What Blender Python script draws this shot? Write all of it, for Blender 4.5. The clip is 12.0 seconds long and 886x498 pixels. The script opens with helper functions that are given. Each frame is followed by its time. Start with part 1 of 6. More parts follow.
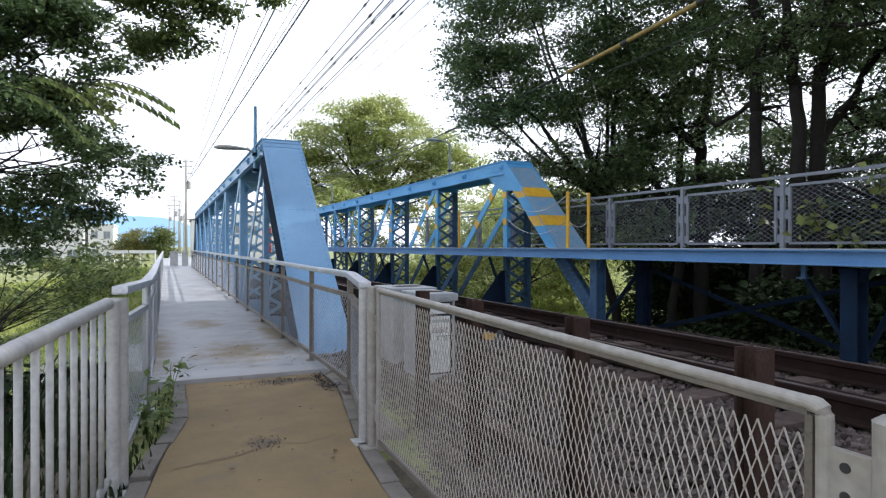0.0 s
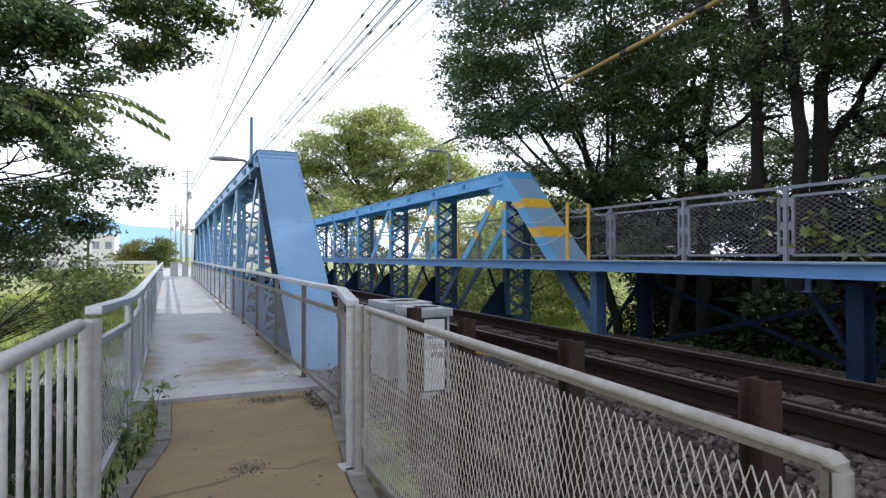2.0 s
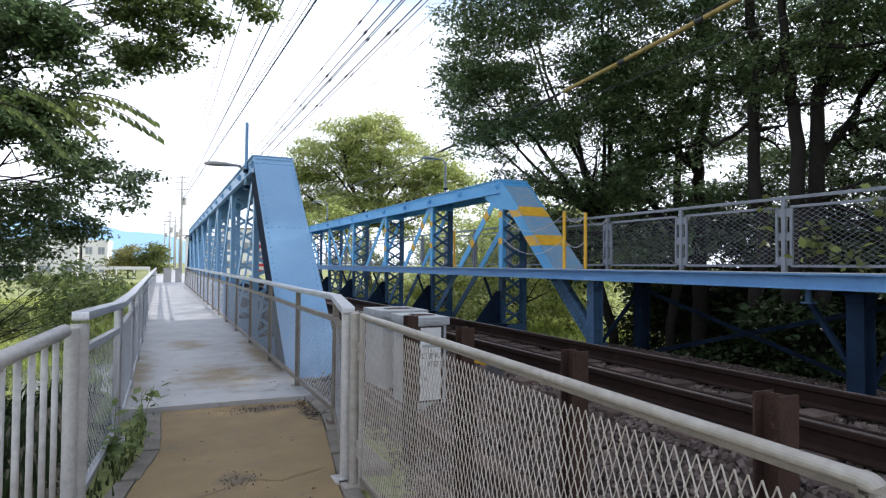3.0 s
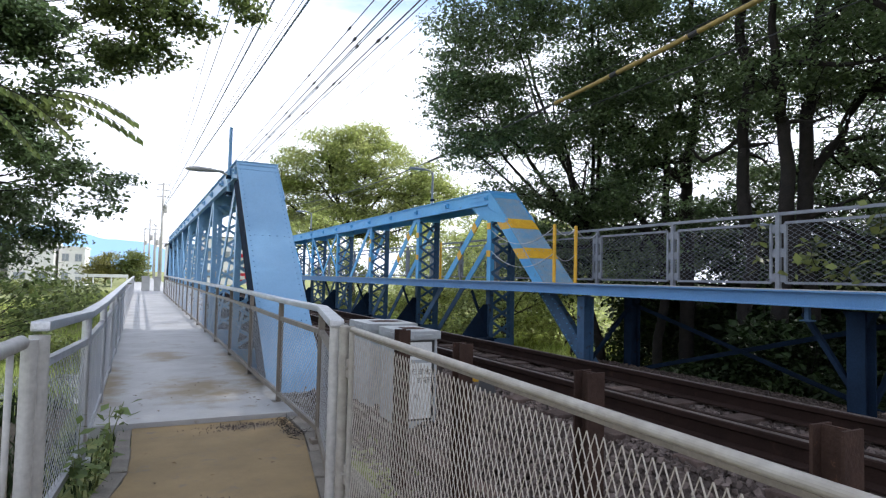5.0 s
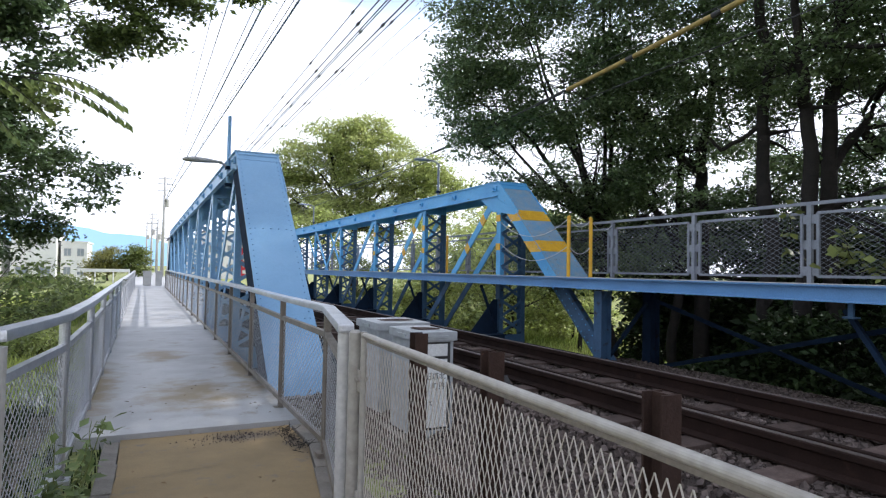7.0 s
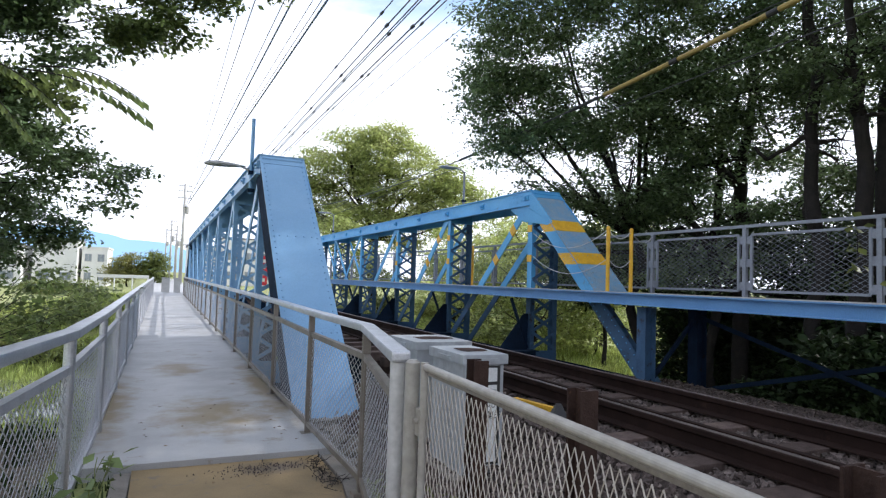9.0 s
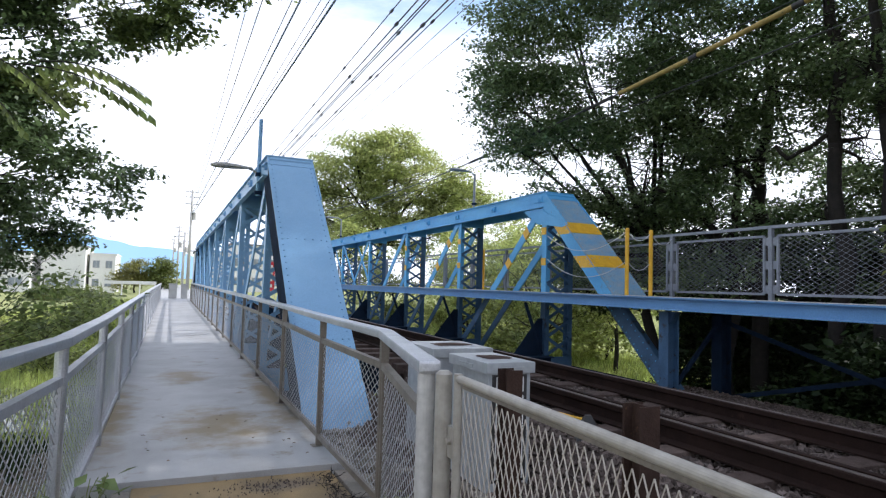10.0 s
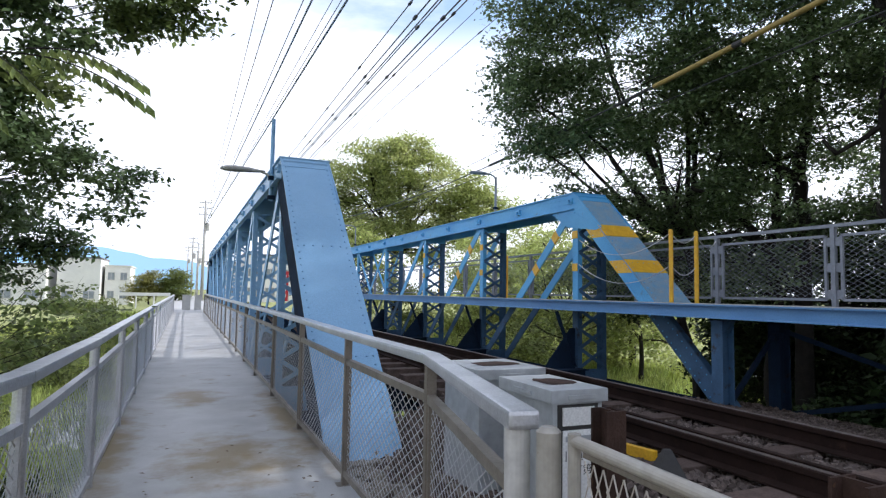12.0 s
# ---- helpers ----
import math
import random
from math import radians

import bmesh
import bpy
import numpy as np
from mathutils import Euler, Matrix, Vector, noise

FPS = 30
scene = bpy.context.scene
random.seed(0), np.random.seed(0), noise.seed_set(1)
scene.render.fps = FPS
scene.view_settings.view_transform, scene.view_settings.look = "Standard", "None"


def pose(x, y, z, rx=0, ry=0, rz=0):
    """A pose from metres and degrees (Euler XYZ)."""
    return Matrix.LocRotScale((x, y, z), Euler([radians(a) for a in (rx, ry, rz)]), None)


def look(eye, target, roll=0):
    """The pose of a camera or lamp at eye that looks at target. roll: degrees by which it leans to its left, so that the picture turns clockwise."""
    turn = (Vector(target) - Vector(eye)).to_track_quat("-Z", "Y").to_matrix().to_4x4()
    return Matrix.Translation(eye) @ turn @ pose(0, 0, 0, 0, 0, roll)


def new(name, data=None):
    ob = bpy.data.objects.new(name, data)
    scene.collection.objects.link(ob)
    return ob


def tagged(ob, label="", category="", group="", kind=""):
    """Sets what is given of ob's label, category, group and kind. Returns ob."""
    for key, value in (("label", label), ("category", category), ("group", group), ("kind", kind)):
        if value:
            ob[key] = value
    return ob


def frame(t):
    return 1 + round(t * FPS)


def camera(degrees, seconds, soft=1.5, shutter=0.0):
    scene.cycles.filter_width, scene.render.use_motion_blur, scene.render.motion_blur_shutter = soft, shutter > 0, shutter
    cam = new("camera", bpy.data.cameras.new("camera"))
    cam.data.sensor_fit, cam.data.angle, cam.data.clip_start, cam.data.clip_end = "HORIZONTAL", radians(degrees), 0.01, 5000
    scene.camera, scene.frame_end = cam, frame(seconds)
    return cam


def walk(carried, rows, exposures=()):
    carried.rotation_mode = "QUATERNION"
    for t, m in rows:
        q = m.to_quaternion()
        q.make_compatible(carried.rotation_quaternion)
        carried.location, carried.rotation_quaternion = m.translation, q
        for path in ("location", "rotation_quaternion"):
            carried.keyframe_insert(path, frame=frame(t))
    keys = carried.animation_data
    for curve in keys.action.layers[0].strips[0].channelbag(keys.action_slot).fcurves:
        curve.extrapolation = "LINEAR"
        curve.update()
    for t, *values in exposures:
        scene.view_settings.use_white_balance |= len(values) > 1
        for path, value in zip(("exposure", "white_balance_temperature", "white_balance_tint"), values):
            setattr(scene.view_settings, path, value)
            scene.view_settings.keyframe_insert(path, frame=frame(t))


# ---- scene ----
cam = camera(72.0, 12.0, soft=1.25)
PATH = [
    (0, (0.186, 0.087, 1.324), (1.015, 1.906, 1.318), 0.1),
    (0.5, (0.206, 0.109, 1.344), (1.035, 1.929, 1.339), 0.1),
    (1, (0.254, 0.141, 1.356), (1.083, 1.961, 1.36), 0.1),
    (1.5, (0.286, 0.161, 1.367), (1.112, 1.983, 1.38), -0.0),
    (2, (0.318, 0.199, 1.369), (1.142, 2.022, 1.394), -0.0),
    (2.5, (0.327, 0.242, 1.364), (1.155, 2.063, 1.403), 0.1),
    (3, (0.332, 0.287, 1.359), (1.171, 2.102, 1.412), 0.5),
    (3.5, (0.34, 0.346, 1.365), (1.195, 2.153, 1.432), 1.0),
    (5.5, (0.385, 0.655, 1.339), (1.275, 2.444, 1.436), 1.3),
    (6, (0.419, 0.78, 1.333), (1.307, 2.57, 1.422), 1.3),
    (6.5, (0.46, 0.914, 1.352), (1.346, 2.706, 1.429), 1.2),
    (7, (0.474, 1.035, 1.369), (1.355, 2.829, 1.441), 1.1),
    (7.2, (0.478, 1.085, 1.36), (1.358, 2.88, 1.441), 1.1),
    (9, (0.48, 1.634, 1.394), (1.313, 3.449, 1.498), 1.9),
    (9.5, (0.489, 1.784, 1.39), (1.31, 3.604, 1.504), 1.8),
    (10, (0.516, 1.96, 1.37), (1.329, 3.783, 1.491), 1.7),
    (10.5, (0.546, 2.146, 1.378), (1.353, 3.972, 1.502), 1.4),
    (11, (0.576, 2.341, 1.405), (1.372, 4.171, 1.536), 1.1),
    (11.5, (0.602, 2.512, 1.403), (1.386, 4.347, 1.54), 1.1),
    (12, (0.605, 2.699, 1.386), (1.38, 4.537, 1.531), 1.0),
]
walk(cam, [(t, look(eye, target, roll)) for t, eye, target, roll in PATH], exposures=[(0, 0.05, 6000, 15), (2.5, 0.12, 6000, 15), (6, 0.13, 6000, 15), (9.5, 0.07, 6000, 15), (12, -0.03, 6000, 15)])

# ---- world, sun, exposure ----
SUN_AZ, SUN_EL = 88.0, 38.0          # compass bearing from +y towards +x, height in degrees
world = bpy.data.worlds.new("sky")
scene.world = world
world.use_nodes = True
wn, wl = world.node_tree.nodes, world.node_tree.links
wn.clear()
sky = wn.new("ShaderNodeTexSky")
sky.sky_type, sky.sun_disc = "NISHITA", False
sky.sun_elevation, sky.sun_rotation = radians(SUN_EL), radians(SUN_AZ)
sky.air_density, sky.dust_density = 1.2, 0.8
cloud_tc = wn.new("ShaderNodeTexCoord")
cloud_map = wn.new("ShaderNodeMapping")
cloud_map.inputs["Scale"].default_value = (1.0, 1.0, 3.2)
cloud_noise = wn.new("ShaderNodeTexNoise")
cloud_noise.inputs["Scale"].default_value = 2.2
cloud_noise.inputs["Detail"].default_value = 7.0
cloud_noise.inputs["Roughness"].default_value = 0.55
cloud_ramp = wn.new("ShaderNodeValToRGB")
cloud_ramp.color_ramp.elements[0].position, cloud_ramp.color_ramp.elements[1].position = 0.40, 0.58
cloud_ramp.color_ramp.elements[0].color = (0.22, 0.22, 0.22, 1)
# haze whitens the sky towards the horizon, blue shows between the clouds higher up
cloud_sep = wn.new("ShaderNodeSeparateXYZ")
cloud_low = wn.new("ShaderNodeMapRange")
cloud_low.interpolation_type = "SMOOTHSTEP"
cloud_low.inputs["From Min"].default_value, cloud_low.inputs["From Max"].default_value = 0.33, 0.46
cloud_low.inputs["To Min"].default_value, cloud_low.inputs["To Max"].default_value = 1.0, 0.0
cloud_max = wn.new("ShaderNodeMath")
cloud_max.operation = "MAXIMUM"
cloud_mix = wn.new("ShaderNodeMixRGB")
cloud_mix.inputs["Color2"].default_value = (17.0, 17.4, 18.0, 1)
bg = wn.new("ShaderNodeBackground")
bg.inputs["Strength"].default_value = 0.085
wo = wn.new("ShaderNodeOutputWorld")
wl.new(cloud_tc.outputs["Generated"], cloud_map.inputs["Vector"])
wl.new(cloud_map.outputs["Vector"], cloud_noise.inputs["Vector"])
wl.new(cloud_noise.outputs["Fac"], cloud_ramp.inputs["Fac"])
wl.new(cloud_tc.outputs["Generated"], cloud_sep.inputs["Vector"])
wl.new(cloud_sep.outputs["Z"], cloud_low.inputs["Value"])
wl.new(cloud_ramp.outputs["Color"], cloud_max.inputs[0])
wl.new(cloud_low.outputs["Result"], cloud_max.inputs[1])
wl.new(cloud_max.outputs["Value"], cloud_mix.inputs["Fac"])
# gain on the sky colour brightens and blues the gaps between clouds
sky_gain = wn.new("ShaderNodeVectorMath")
sky_gain.operation = "MULTIPLY"
sky_gain.inputs[1].default_value = (1.6, 2.1, 2.3)
wl.new(sky.outputs["Color"], sky_gain.inputs[0])
wl.new(sky_gain.outputs["Vector"], cloud_mix.inputs["Color1"])
wl.new(cloud_mix.outputs["Color"], bg.inputs["Color"])
wl.new(bg.outputs["Background"], wo.inputs["Surface"])

sun_data = bpy.data.lights.new("sun", "SUN")
sun_data.energy, sun_data.angle, sun_data.color = 5.0, radians(0.6), (1.0, 0.95, 0.86)
sun = new("sun", sun_data)
_az, _el = radians(SUN_AZ), radians(SUN_EL)
sun.matrix_world = look((30 * math.sin(_az) * math.cos(_el), 30 * math.cos(_az) * math.cos(_el), 30 * math.sin(_el)), (0, 0, 0))


# ---- materials ----
def material(name, base, second=None, rough=0.6, metal=0.0, scale=6.0, fine=60.0, bump=0.15, third=None, spots=0.62,
             rand=0.0, island=0.0, through_light=0.0, bump_dist=0.01, contrast=(0.35, 0.65), spec=0.5):
    """Two scales of variation: broad blotches between base and second, fine grain, and sparse stains of third."""
    m = bpy.data.materials.new(name)
    m.use_nodes = True
    n, l = m.node_tree.nodes, m.node_tree.links
    p = n["Principled BSDF"]
    p.inputs["Roughness"].default_value, p.inputs["Metallic"].default_value = rough, metal
    p.inputs["Specular IOR Level"].default_value = spec
    tc = n.new("ShaderNodeTexCoord")
    big = n.new("ShaderNodeTexNoise")
    big.inputs["Scale"].default_value, big.inputs["Detail"].default_value = scale, 6.0
    big.inputs["Roughness"].default_value = 0.62
    small = n.new("ShaderNodeTexNoise")
    small.inputs["Scale"].default_value, small.inputs["Detail"].default_value = fine, 4.0
    for t in (big, small):
        l.new(tc.outputs["Object"], t.inputs["Vector"])
    ramp = n.new("ShaderNodeValToRGB")
    e = ramp.color_ramp.elements
    e[0].position, e[1].position = contrast
    e[0].color, e[1].color = (*base, 1), (*(second or [c * 0.8 for c in base]), 1)
    l.new(big.outputs["Fac"], ramp.inputs["Fac"])
    grain = n.new("ShaderNodeMapRange")
    grain.inputs["From Min"].default_value, grain.inputs["From Max"].default_value = 0.3, 0.7
    grain.inputs["To Min"].default_value, grain.inputs["To Max"].default_value = 0.86, 1.12
    l.new(small.outputs["Fac"], grain.inputs["Value"])
    mul = n.new("ShaderNodeVectorMath")
    mul.operation = "SCALE"
    l.new(ramp.outputs["Color"], mul.inputs[0])
    l.new(grain.outputs["Result"], mul.inputs["Scale"])
    colour = mul.outputs["Vector"]
    if third:
        st = n.new("ShaderNodeTexNoise")
        st.inputs["Scale"].default_value, st.inputs["Detail"].default_value = scale * 2.3, 8.0
        st.inputs["Roughness"].default_value = 0.7
        l.new(tc.outputs["Object"], st.inputs["Vector"])
        sr = n.new("ShaderNodeMapRange")
        sr.inputs["From Min"].default_value, sr.inputs["From Max"].default_value = spots, spots + 0.1
        l.new(st.outputs["Fac"], sr.inputs["Value"])
        mx = n.new("ShaderNodeMixRGB")
        mx.inputs["Color2"].default_value = (*third, 1)
        l.new(sr.outputs["Result"], mx.inputs["Fac"])
        l.new(colour, mx.inputs["Color1"])
        colour = mx.outputs["Color"]
    if rand or island:
        src = n.new("ShaderNodeObjectInfo").outputs["Random"] if rand else n.new("ShaderNodeNewGeometry").outputs["Random Per Island"]
        amount = rand or island
        rr = n.new("ShaderNodeMapRange")
        rr.inputs["To Min"].default_value, rr.inputs["To Max"].default_value = 1 - amount, 1 + amount
        l.new(src, rr.inputs["Value"])
        m2 = n.new("ShaderNodeVectorMath")
        m2.operation = "SCALE"
        l.new(colour, m2.inputs[0])
        l.new(rr.outputs["Result"], m2.inputs["Scale"])
        colour = m2.outputs["Vector"]
    l.new(colour, p.inputs["Base Color"])
    rg = n.new("ShaderNodeMapRange")
    rg.inputs["To Min"].default_value, rg.inputs["To Max"].default_value = max(0.05, rough - 0.12), min(1.0, rough + 0.12)
    l.new(big.outputs["Fac"], rg.inputs["Value"])
    l.new(rg.outputs["Result"], p.inputs["Roughness"])
    if bump:
        b = n.new("ShaderNodeBump")
        b.inputs["Strength"].default_value, b.inputs["Distance"].default_value = bump, bump_dist
        l.new(small.outputs["Fac"], b.inputs["Height"])
        l.new(b.outputs["Normal"], p.inputs["Normal"])
    if through_light:
        tr = n.new("ShaderNodeBsdfTranslucent")
        l.new(colour, tr.inputs["Color"])
        mix = n.new("ShaderNodeMixShader")
        mix.inputs["Fac"].default_value = through_light
        l.new(p.outputs["BSDF"], mix.inputs[1])
        l.new(tr.outputs["BSDF"], mix.inputs[2])
        l.new(mix.outputs["Shader"], n["Material Output"].inputs["Surface"])
    return m


BLUE = material("blue paint", (0.18, 0.355, 0.565), (0.22, 0.405, 0.61), rough=0.42, scale=1.3, fine=90, bump=0.05, third=(0.20, 0.27, 0.33), spots=0.66)
BLUE_FAR = material("bright blue paint", (0.075, 0.31, 0.60), (0.12, 0.39, 0.67), rough=0.5, spec=0.35, scale=1.1, fine=90, bump=0.05, third=(0.12, 0.14, 0.17), spots=0.62)
# darker copy of the blue, with the walkway edge's shade in the colour
BLUE_DECK_SHADE = material("shaded walkway blue paint", (0.095, 0.23, 0.44), (0.125, 0.28, 0.50), rough=0.5, scale=1.5, fine=80, bump=0.08, third=(0.05, 0.07, 0.10), spots=0.62)
# darkened blue: shade under the walkway and inside the far truss, painted in
BLUE_HALF_SHADE = material("half-shaded blue paint", (0.060, 0.130, 0.235), (0.045, 0.095, 0.17), spec=0.3, rough=0.6, scale=3, fine=70, bump=0.1, third=(0.045, 0.038, 0.032), spots=0.58)
BLUE_DIRT = material("weathered blue paint", (0.14, 0.30, 0.46), (0.25, 0.32, 0.37), rough=0.65, spec=0.3, scale=5, fine=70, bump=0.2, third=(0.15, 0.15, 0.14), spots=0.6)
# near-black blue that paints in the deep shade low on the steelwork
BLUE_DEEP_SHADE = material("deep-shaded blue paint", (0.016, 0.032, 0.062), (0.012, 0.020, 0.036), spec=0.05, rough=0.88, scale=2, fine=60, bump=0.1, third=(0.022, 0.019, 0.017), spots=0.6)
YELLOW = material("yellow paint", (0.72, 0.42, 0.02), (0.62, 0.34, 0.02), rough=0.5, scale=8, fine=80, bump=0.08, third=(0.35, 0.25, 0.08), spots=0.64)
YELLOW_DULL = material("faded yellow plastic", (0.34, 0.245, 0.06), (0.24, 0.175, 0.05), rough=0.6, scale=6, fine=60, bump=0.05, third=(0.12, 0.10, 0.05), spots=0.6)
ALU = material("brushed aluminium", (0.55, 0.56, 0.59), (0.45, 0.46, 0.49), rough=0.38, metal=0.7, scale=4, fine=120, bump=0.05, third=(0.32, 0.30, 0.27), spots=0.68)
GREY_PAINT = material("pale grey paint", (0.50, 0.49, 0.47), (0.43, 0.42, 0.40), rough=0.45, scale=5, fine=30, bump=0.02, third=(0.30, 0.24, 0.17), spots=0.66)
BRONZE = material("brown-grey weathered steel", (0.23, 0.20, 0.165), (0.17, 0.15, 0.125), rough=0.5, metal=0.4, scale=6, fine=100, bump=0.08, third=(0.12, 0.08, 0.05), spots=0.62)
TUBE = material("weathered cream paint", (0.36, 0.34, 0.305), (0.30, 0.275, 0.235), rough=0.45, scale=7, fine=30, bump=0.02, third=(0.20, 0.14, 0.10), spots=0.66)
FENCE_GREY = material("blue-grey fence paint", (0.22, 0.24, 0.275), (0.17, 0.19, 0.225), rough=0.5, scale=5, fine=40, bump=0.03)
CREAM = material("cream painted steel", (0.44, 0.405, 0.36), (0.36, 0.32, 0.275), rough=0.45, scale=7, fine=30, bump=0.02, third=(0.24, 0.15, 0.09), spots=0.64)
GALV = material("galvanised grille steel", (0.52, 0.53, 0.56), (0.42, 0.43, 0.46), rough=0.45, metal=0.3, scale=5, fine=90, bump=0.05)
RUST = material("rusty steel", (0.056, 0.032, 0.024), (0.034, 0.020, 0.016), spec=0.2, rough=0.85, scale=6, fine=90, bump=0.35, third=(0.15, 0.075, 0.04), spots=0.62)
RAIL = material("rail steel", (0.026, 0.015, 0.012), (0.018, 0.011, 0.009), spec=0.1, rough=0.88, scale=4, fine=80, bump=0.2, third=(0.04, 0.023, 0.017), spots=0.6)
RAIL_TOP = material("worn rail head", (0.18, 0.15, 0.135), (0.12, 0.09, 0.08), rough=0.5, metal=0.5, scale=8, fine=120, bump=0.05)
SLEEPER = material("sleeper timber", (0.12, 0.088, 0.076), (0.075, 0.054, 0.046), spec=0.15, rough=0.9, scale=9, fine=60, bump=0.4, rand=0.25)
BALLAST_BED = material("ballast bed", (0.085, 0.068, 0.06), (0.05, 0.039, 0.034), spec=0.1, rough=0.95, scale=14, fine=55, bump=0.9, bump_dist=0.04, third=(0.10, 0.085, 0.075), spots=0.58)
BALLAST = material("ballast stone", (0.145, 0.115, 0.102), (0.078, 0.061, 0.054), spec=0.2, rough=0.9, scale=20, fine=120, bump=0.3, island=0.4)
PAVE = material("ochre path surfacing", (0.285, 0.200, 0.095), (0.225, 0.162, 0.082), rough=0.85, scale=2.2, fine=160, bump=0.25, bump_dist=0.004, third=(0.19, 0.15, 0.105), spots=0.57)
CONCRETE = material("worn concrete", (0.40, 0.402, 0.40), (0.315, 0.312, 0.305), rough=0.52, spec=0.35, scale=1.1, fine=150, bump=0.15, bump_dist=0.003, third=(0.215, 0.175, 0.115), spots=0.58)


def stain(mat, spots, tint):
    """Irregular dried mud stains at the given places (x, y, half width, half length)."""
    n, l = mat.node_tree.nodes, mat.node_tree.links
    p = n["Principled BSDF"]
    colour = p.inputs["Base Color"].links[0].from_socket
    tc = n.new("ShaderNodeTexCoord")
    wob = n.new("ShaderNodeTexNoise")
    wob.inputs["Scale"].default_value, wob.inputs["Detail"].default_value, wob.inputs["Roughness"].default_value = 2.6, 8.0, 0.65
    l.new(tc.outputs["Object"], wob.inputs["Vector"])
    for x, y, w, h in spots:
        mp = n.new("ShaderNodeMapping")
        mp.inputs["Location"].default_value = (-x / w, -y / h, 0)
        mp.inputs["Scale"].default_value = (1 / w, 1 / h, 0)
        ln = n.new("ShaderNodeVectorMath")
        ln.operation = "LENGTH"
        ad = n.new("ShaderNodeMath")
        ad.operation = "MULTIPLY_ADD"
        ad.inputs[1].default_value = 2.6
        rg = n.new("ShaderNodeMapRange")
        rg.inputs["From Min"].default_value, rg.inputs["From Max"].default_value = 1.55, 2.35
        rg.inputs["To Min"].default_value, rg.inputs["To Max"].default_value = 0.9, 0.0
        mx = n.new("ShaderNodeMixRGB")
        mx.inputs["Color2"].default_value = (*tint, 1)
        l.new(tc.outputs["Object"], mp.inputs["Vector"])
        l.new(mp.outputs["Vector"], ln.inputs[0])
        l.new(wob.outputs["Fac"], ad.inputs[0])
        l.new(ln.outputs["Value"], ad.inputs[2])
        l.new(ad.outputs["Value"], rg.inputs["Value"])
        l.new(rg.outputs["Result"], mx.inputs["Fac"])
        l.new(colour, mx.inputs["Color1"])
        colour = mx.outputs["Color"]
    l.new(colour, p.inputs["Base Color"])


stain(PAVE, [(0.80, 4.36, 0.15, 0.17), (1.30, 6.25, 0.36, 0.16), (1.62, 5.9, 0.10, 0.5), (0.55, 2.6, 0.5, 0.25)], (0.135, 0.105, 0.072))
stain(CONCRETE, [(1.0, 7.9, 0.55, 1.0), (0.1, 8.6, 0.22, 1.8), (1.66, 9.5, 0.22, 2.2), (0.75, 11.0, 0.4, 0.8)], (0.20, 0.145, 0.065))
KERB = material("kerb concrete", (0.235, 0.21, 0.18), (0.17, 0.15, 0.125), rough=0.88, scale=6, fine=90, bump=0.4, third=(0.12, 0.10, 0.07), spots=0.58)
SOIL = material("soil", (0.17, 0.135, 0.095), (0.105, 0.085, 0.06), rough=0.95, scale=6, fine=70, bump=0.6, bump_dist=0.03, third=(0.10, 0.12, 0.04), spots=0.55)
GROUND = material("river bank ground", (0.19, 0.22, 0.065), (0.27, 0.28, 0.10), rough=0.95, scale=0.35, fine=9, bump=0.8, bump_dist=0.08, third=(0.19, 0.165, 0.10), spots=0.60)
BOX_GREY = material("cabinet grey paint", (0.37, 0.395, 0.41), (0.32, 0.335, 0.345), rough=0.5, scale=4, fine=14, bump=0.01, third=(0.26, 0.17, 0.11), spots=0.68)
PAPER = material("white label plate", (0.72, 0.73, 0.72), (0.66, 0.66, 0.65), rough=0.5, scale=6, fine=80, bump=0.03)
INK = material("black lettering", (0.02, 0.02, 0.022), (0.03, 0.03, 0.03), rough=0.6, scale=20, fine=90, bump=0.0)
BLACK = material("black rubber", (0.02, 0.02, 0.022), (0.035, 0.033, 0.03), rough=0.65, scale=12, fine=90, bump=0.1)
CABLE = material("black cable sheath", (0.03, 0.032, 0.036), (0.05, 0.05, 0.055), rough=0.5, scale=3, fine=60, bump=0.05)
CABLE_BLUE = material("blue-grey cable sheath", (0.10, 0.14, 0.22), (0.14, 0.18, 0.26), rough=0.45, scale=3, fine=60, bump=0.05)
POLE = material("pole concrete", (0.45, 0.44, 0.42), (0.38, 0.37, 0.35), rough=0.8, scale=3, fine=60, bump=0.1)
WHITE_WALL = material("white render", (0.74, 0.73, 0.70), (0.66, 0.65, 0.63), rough=0.8, scale=0.6, fine=20, bump=0.05)
GLASS = material("pale window glass", (0.20, 0.23, 0.26), (0.26, 0.29, 0.32), rough=0.12, scale=2, fine=20, bump=0.0)
ROOF = material("grey roofing", (0.20, 0.20, 0.21), (0.15, 0.15, 0.16), rough=0.8, scale=2, fine=30, bump=0.2)
BARK = material("dark bark", (0.020, 0.016, 0.013), (0.012, 0.010, 0.009), rough=0.95, scale=7, fine=40, bump=0.8, bump_dist=0.02)
LEAF_DARK = material("dark green leaves", (0.098, 0.155, 0.066), (0.145, 0.20, 0.085), rough=0.40, scale=0.5, fine=6, bump=0.0, island=0.5, through_light=0.4)
LEAF_LEFT = material("green leaves", (0.13, 0.18, 0.055), (0.20, 0.24, 0.08), rough=0.5, scale=0.8, fine=6, bump=0.0, island=0.5, through_light=0.5)
LEAF_BRIGHT = material("yellow-green leaves", (0.36, 0.42, 0.13), (0.46, 0.49, 0.19), rough=0.55, scale=0.35, fine=5, bump=0.0, island=0.4, through_light=0.6)
LEAF_BUSH = material("bush leaves", (0.15, 0.19, 0.05), (0.22, 0.25, 0.075), rough=0.55, scale=0.5, fine=6, bump=0.0, island=0.4, through_light=0.35)
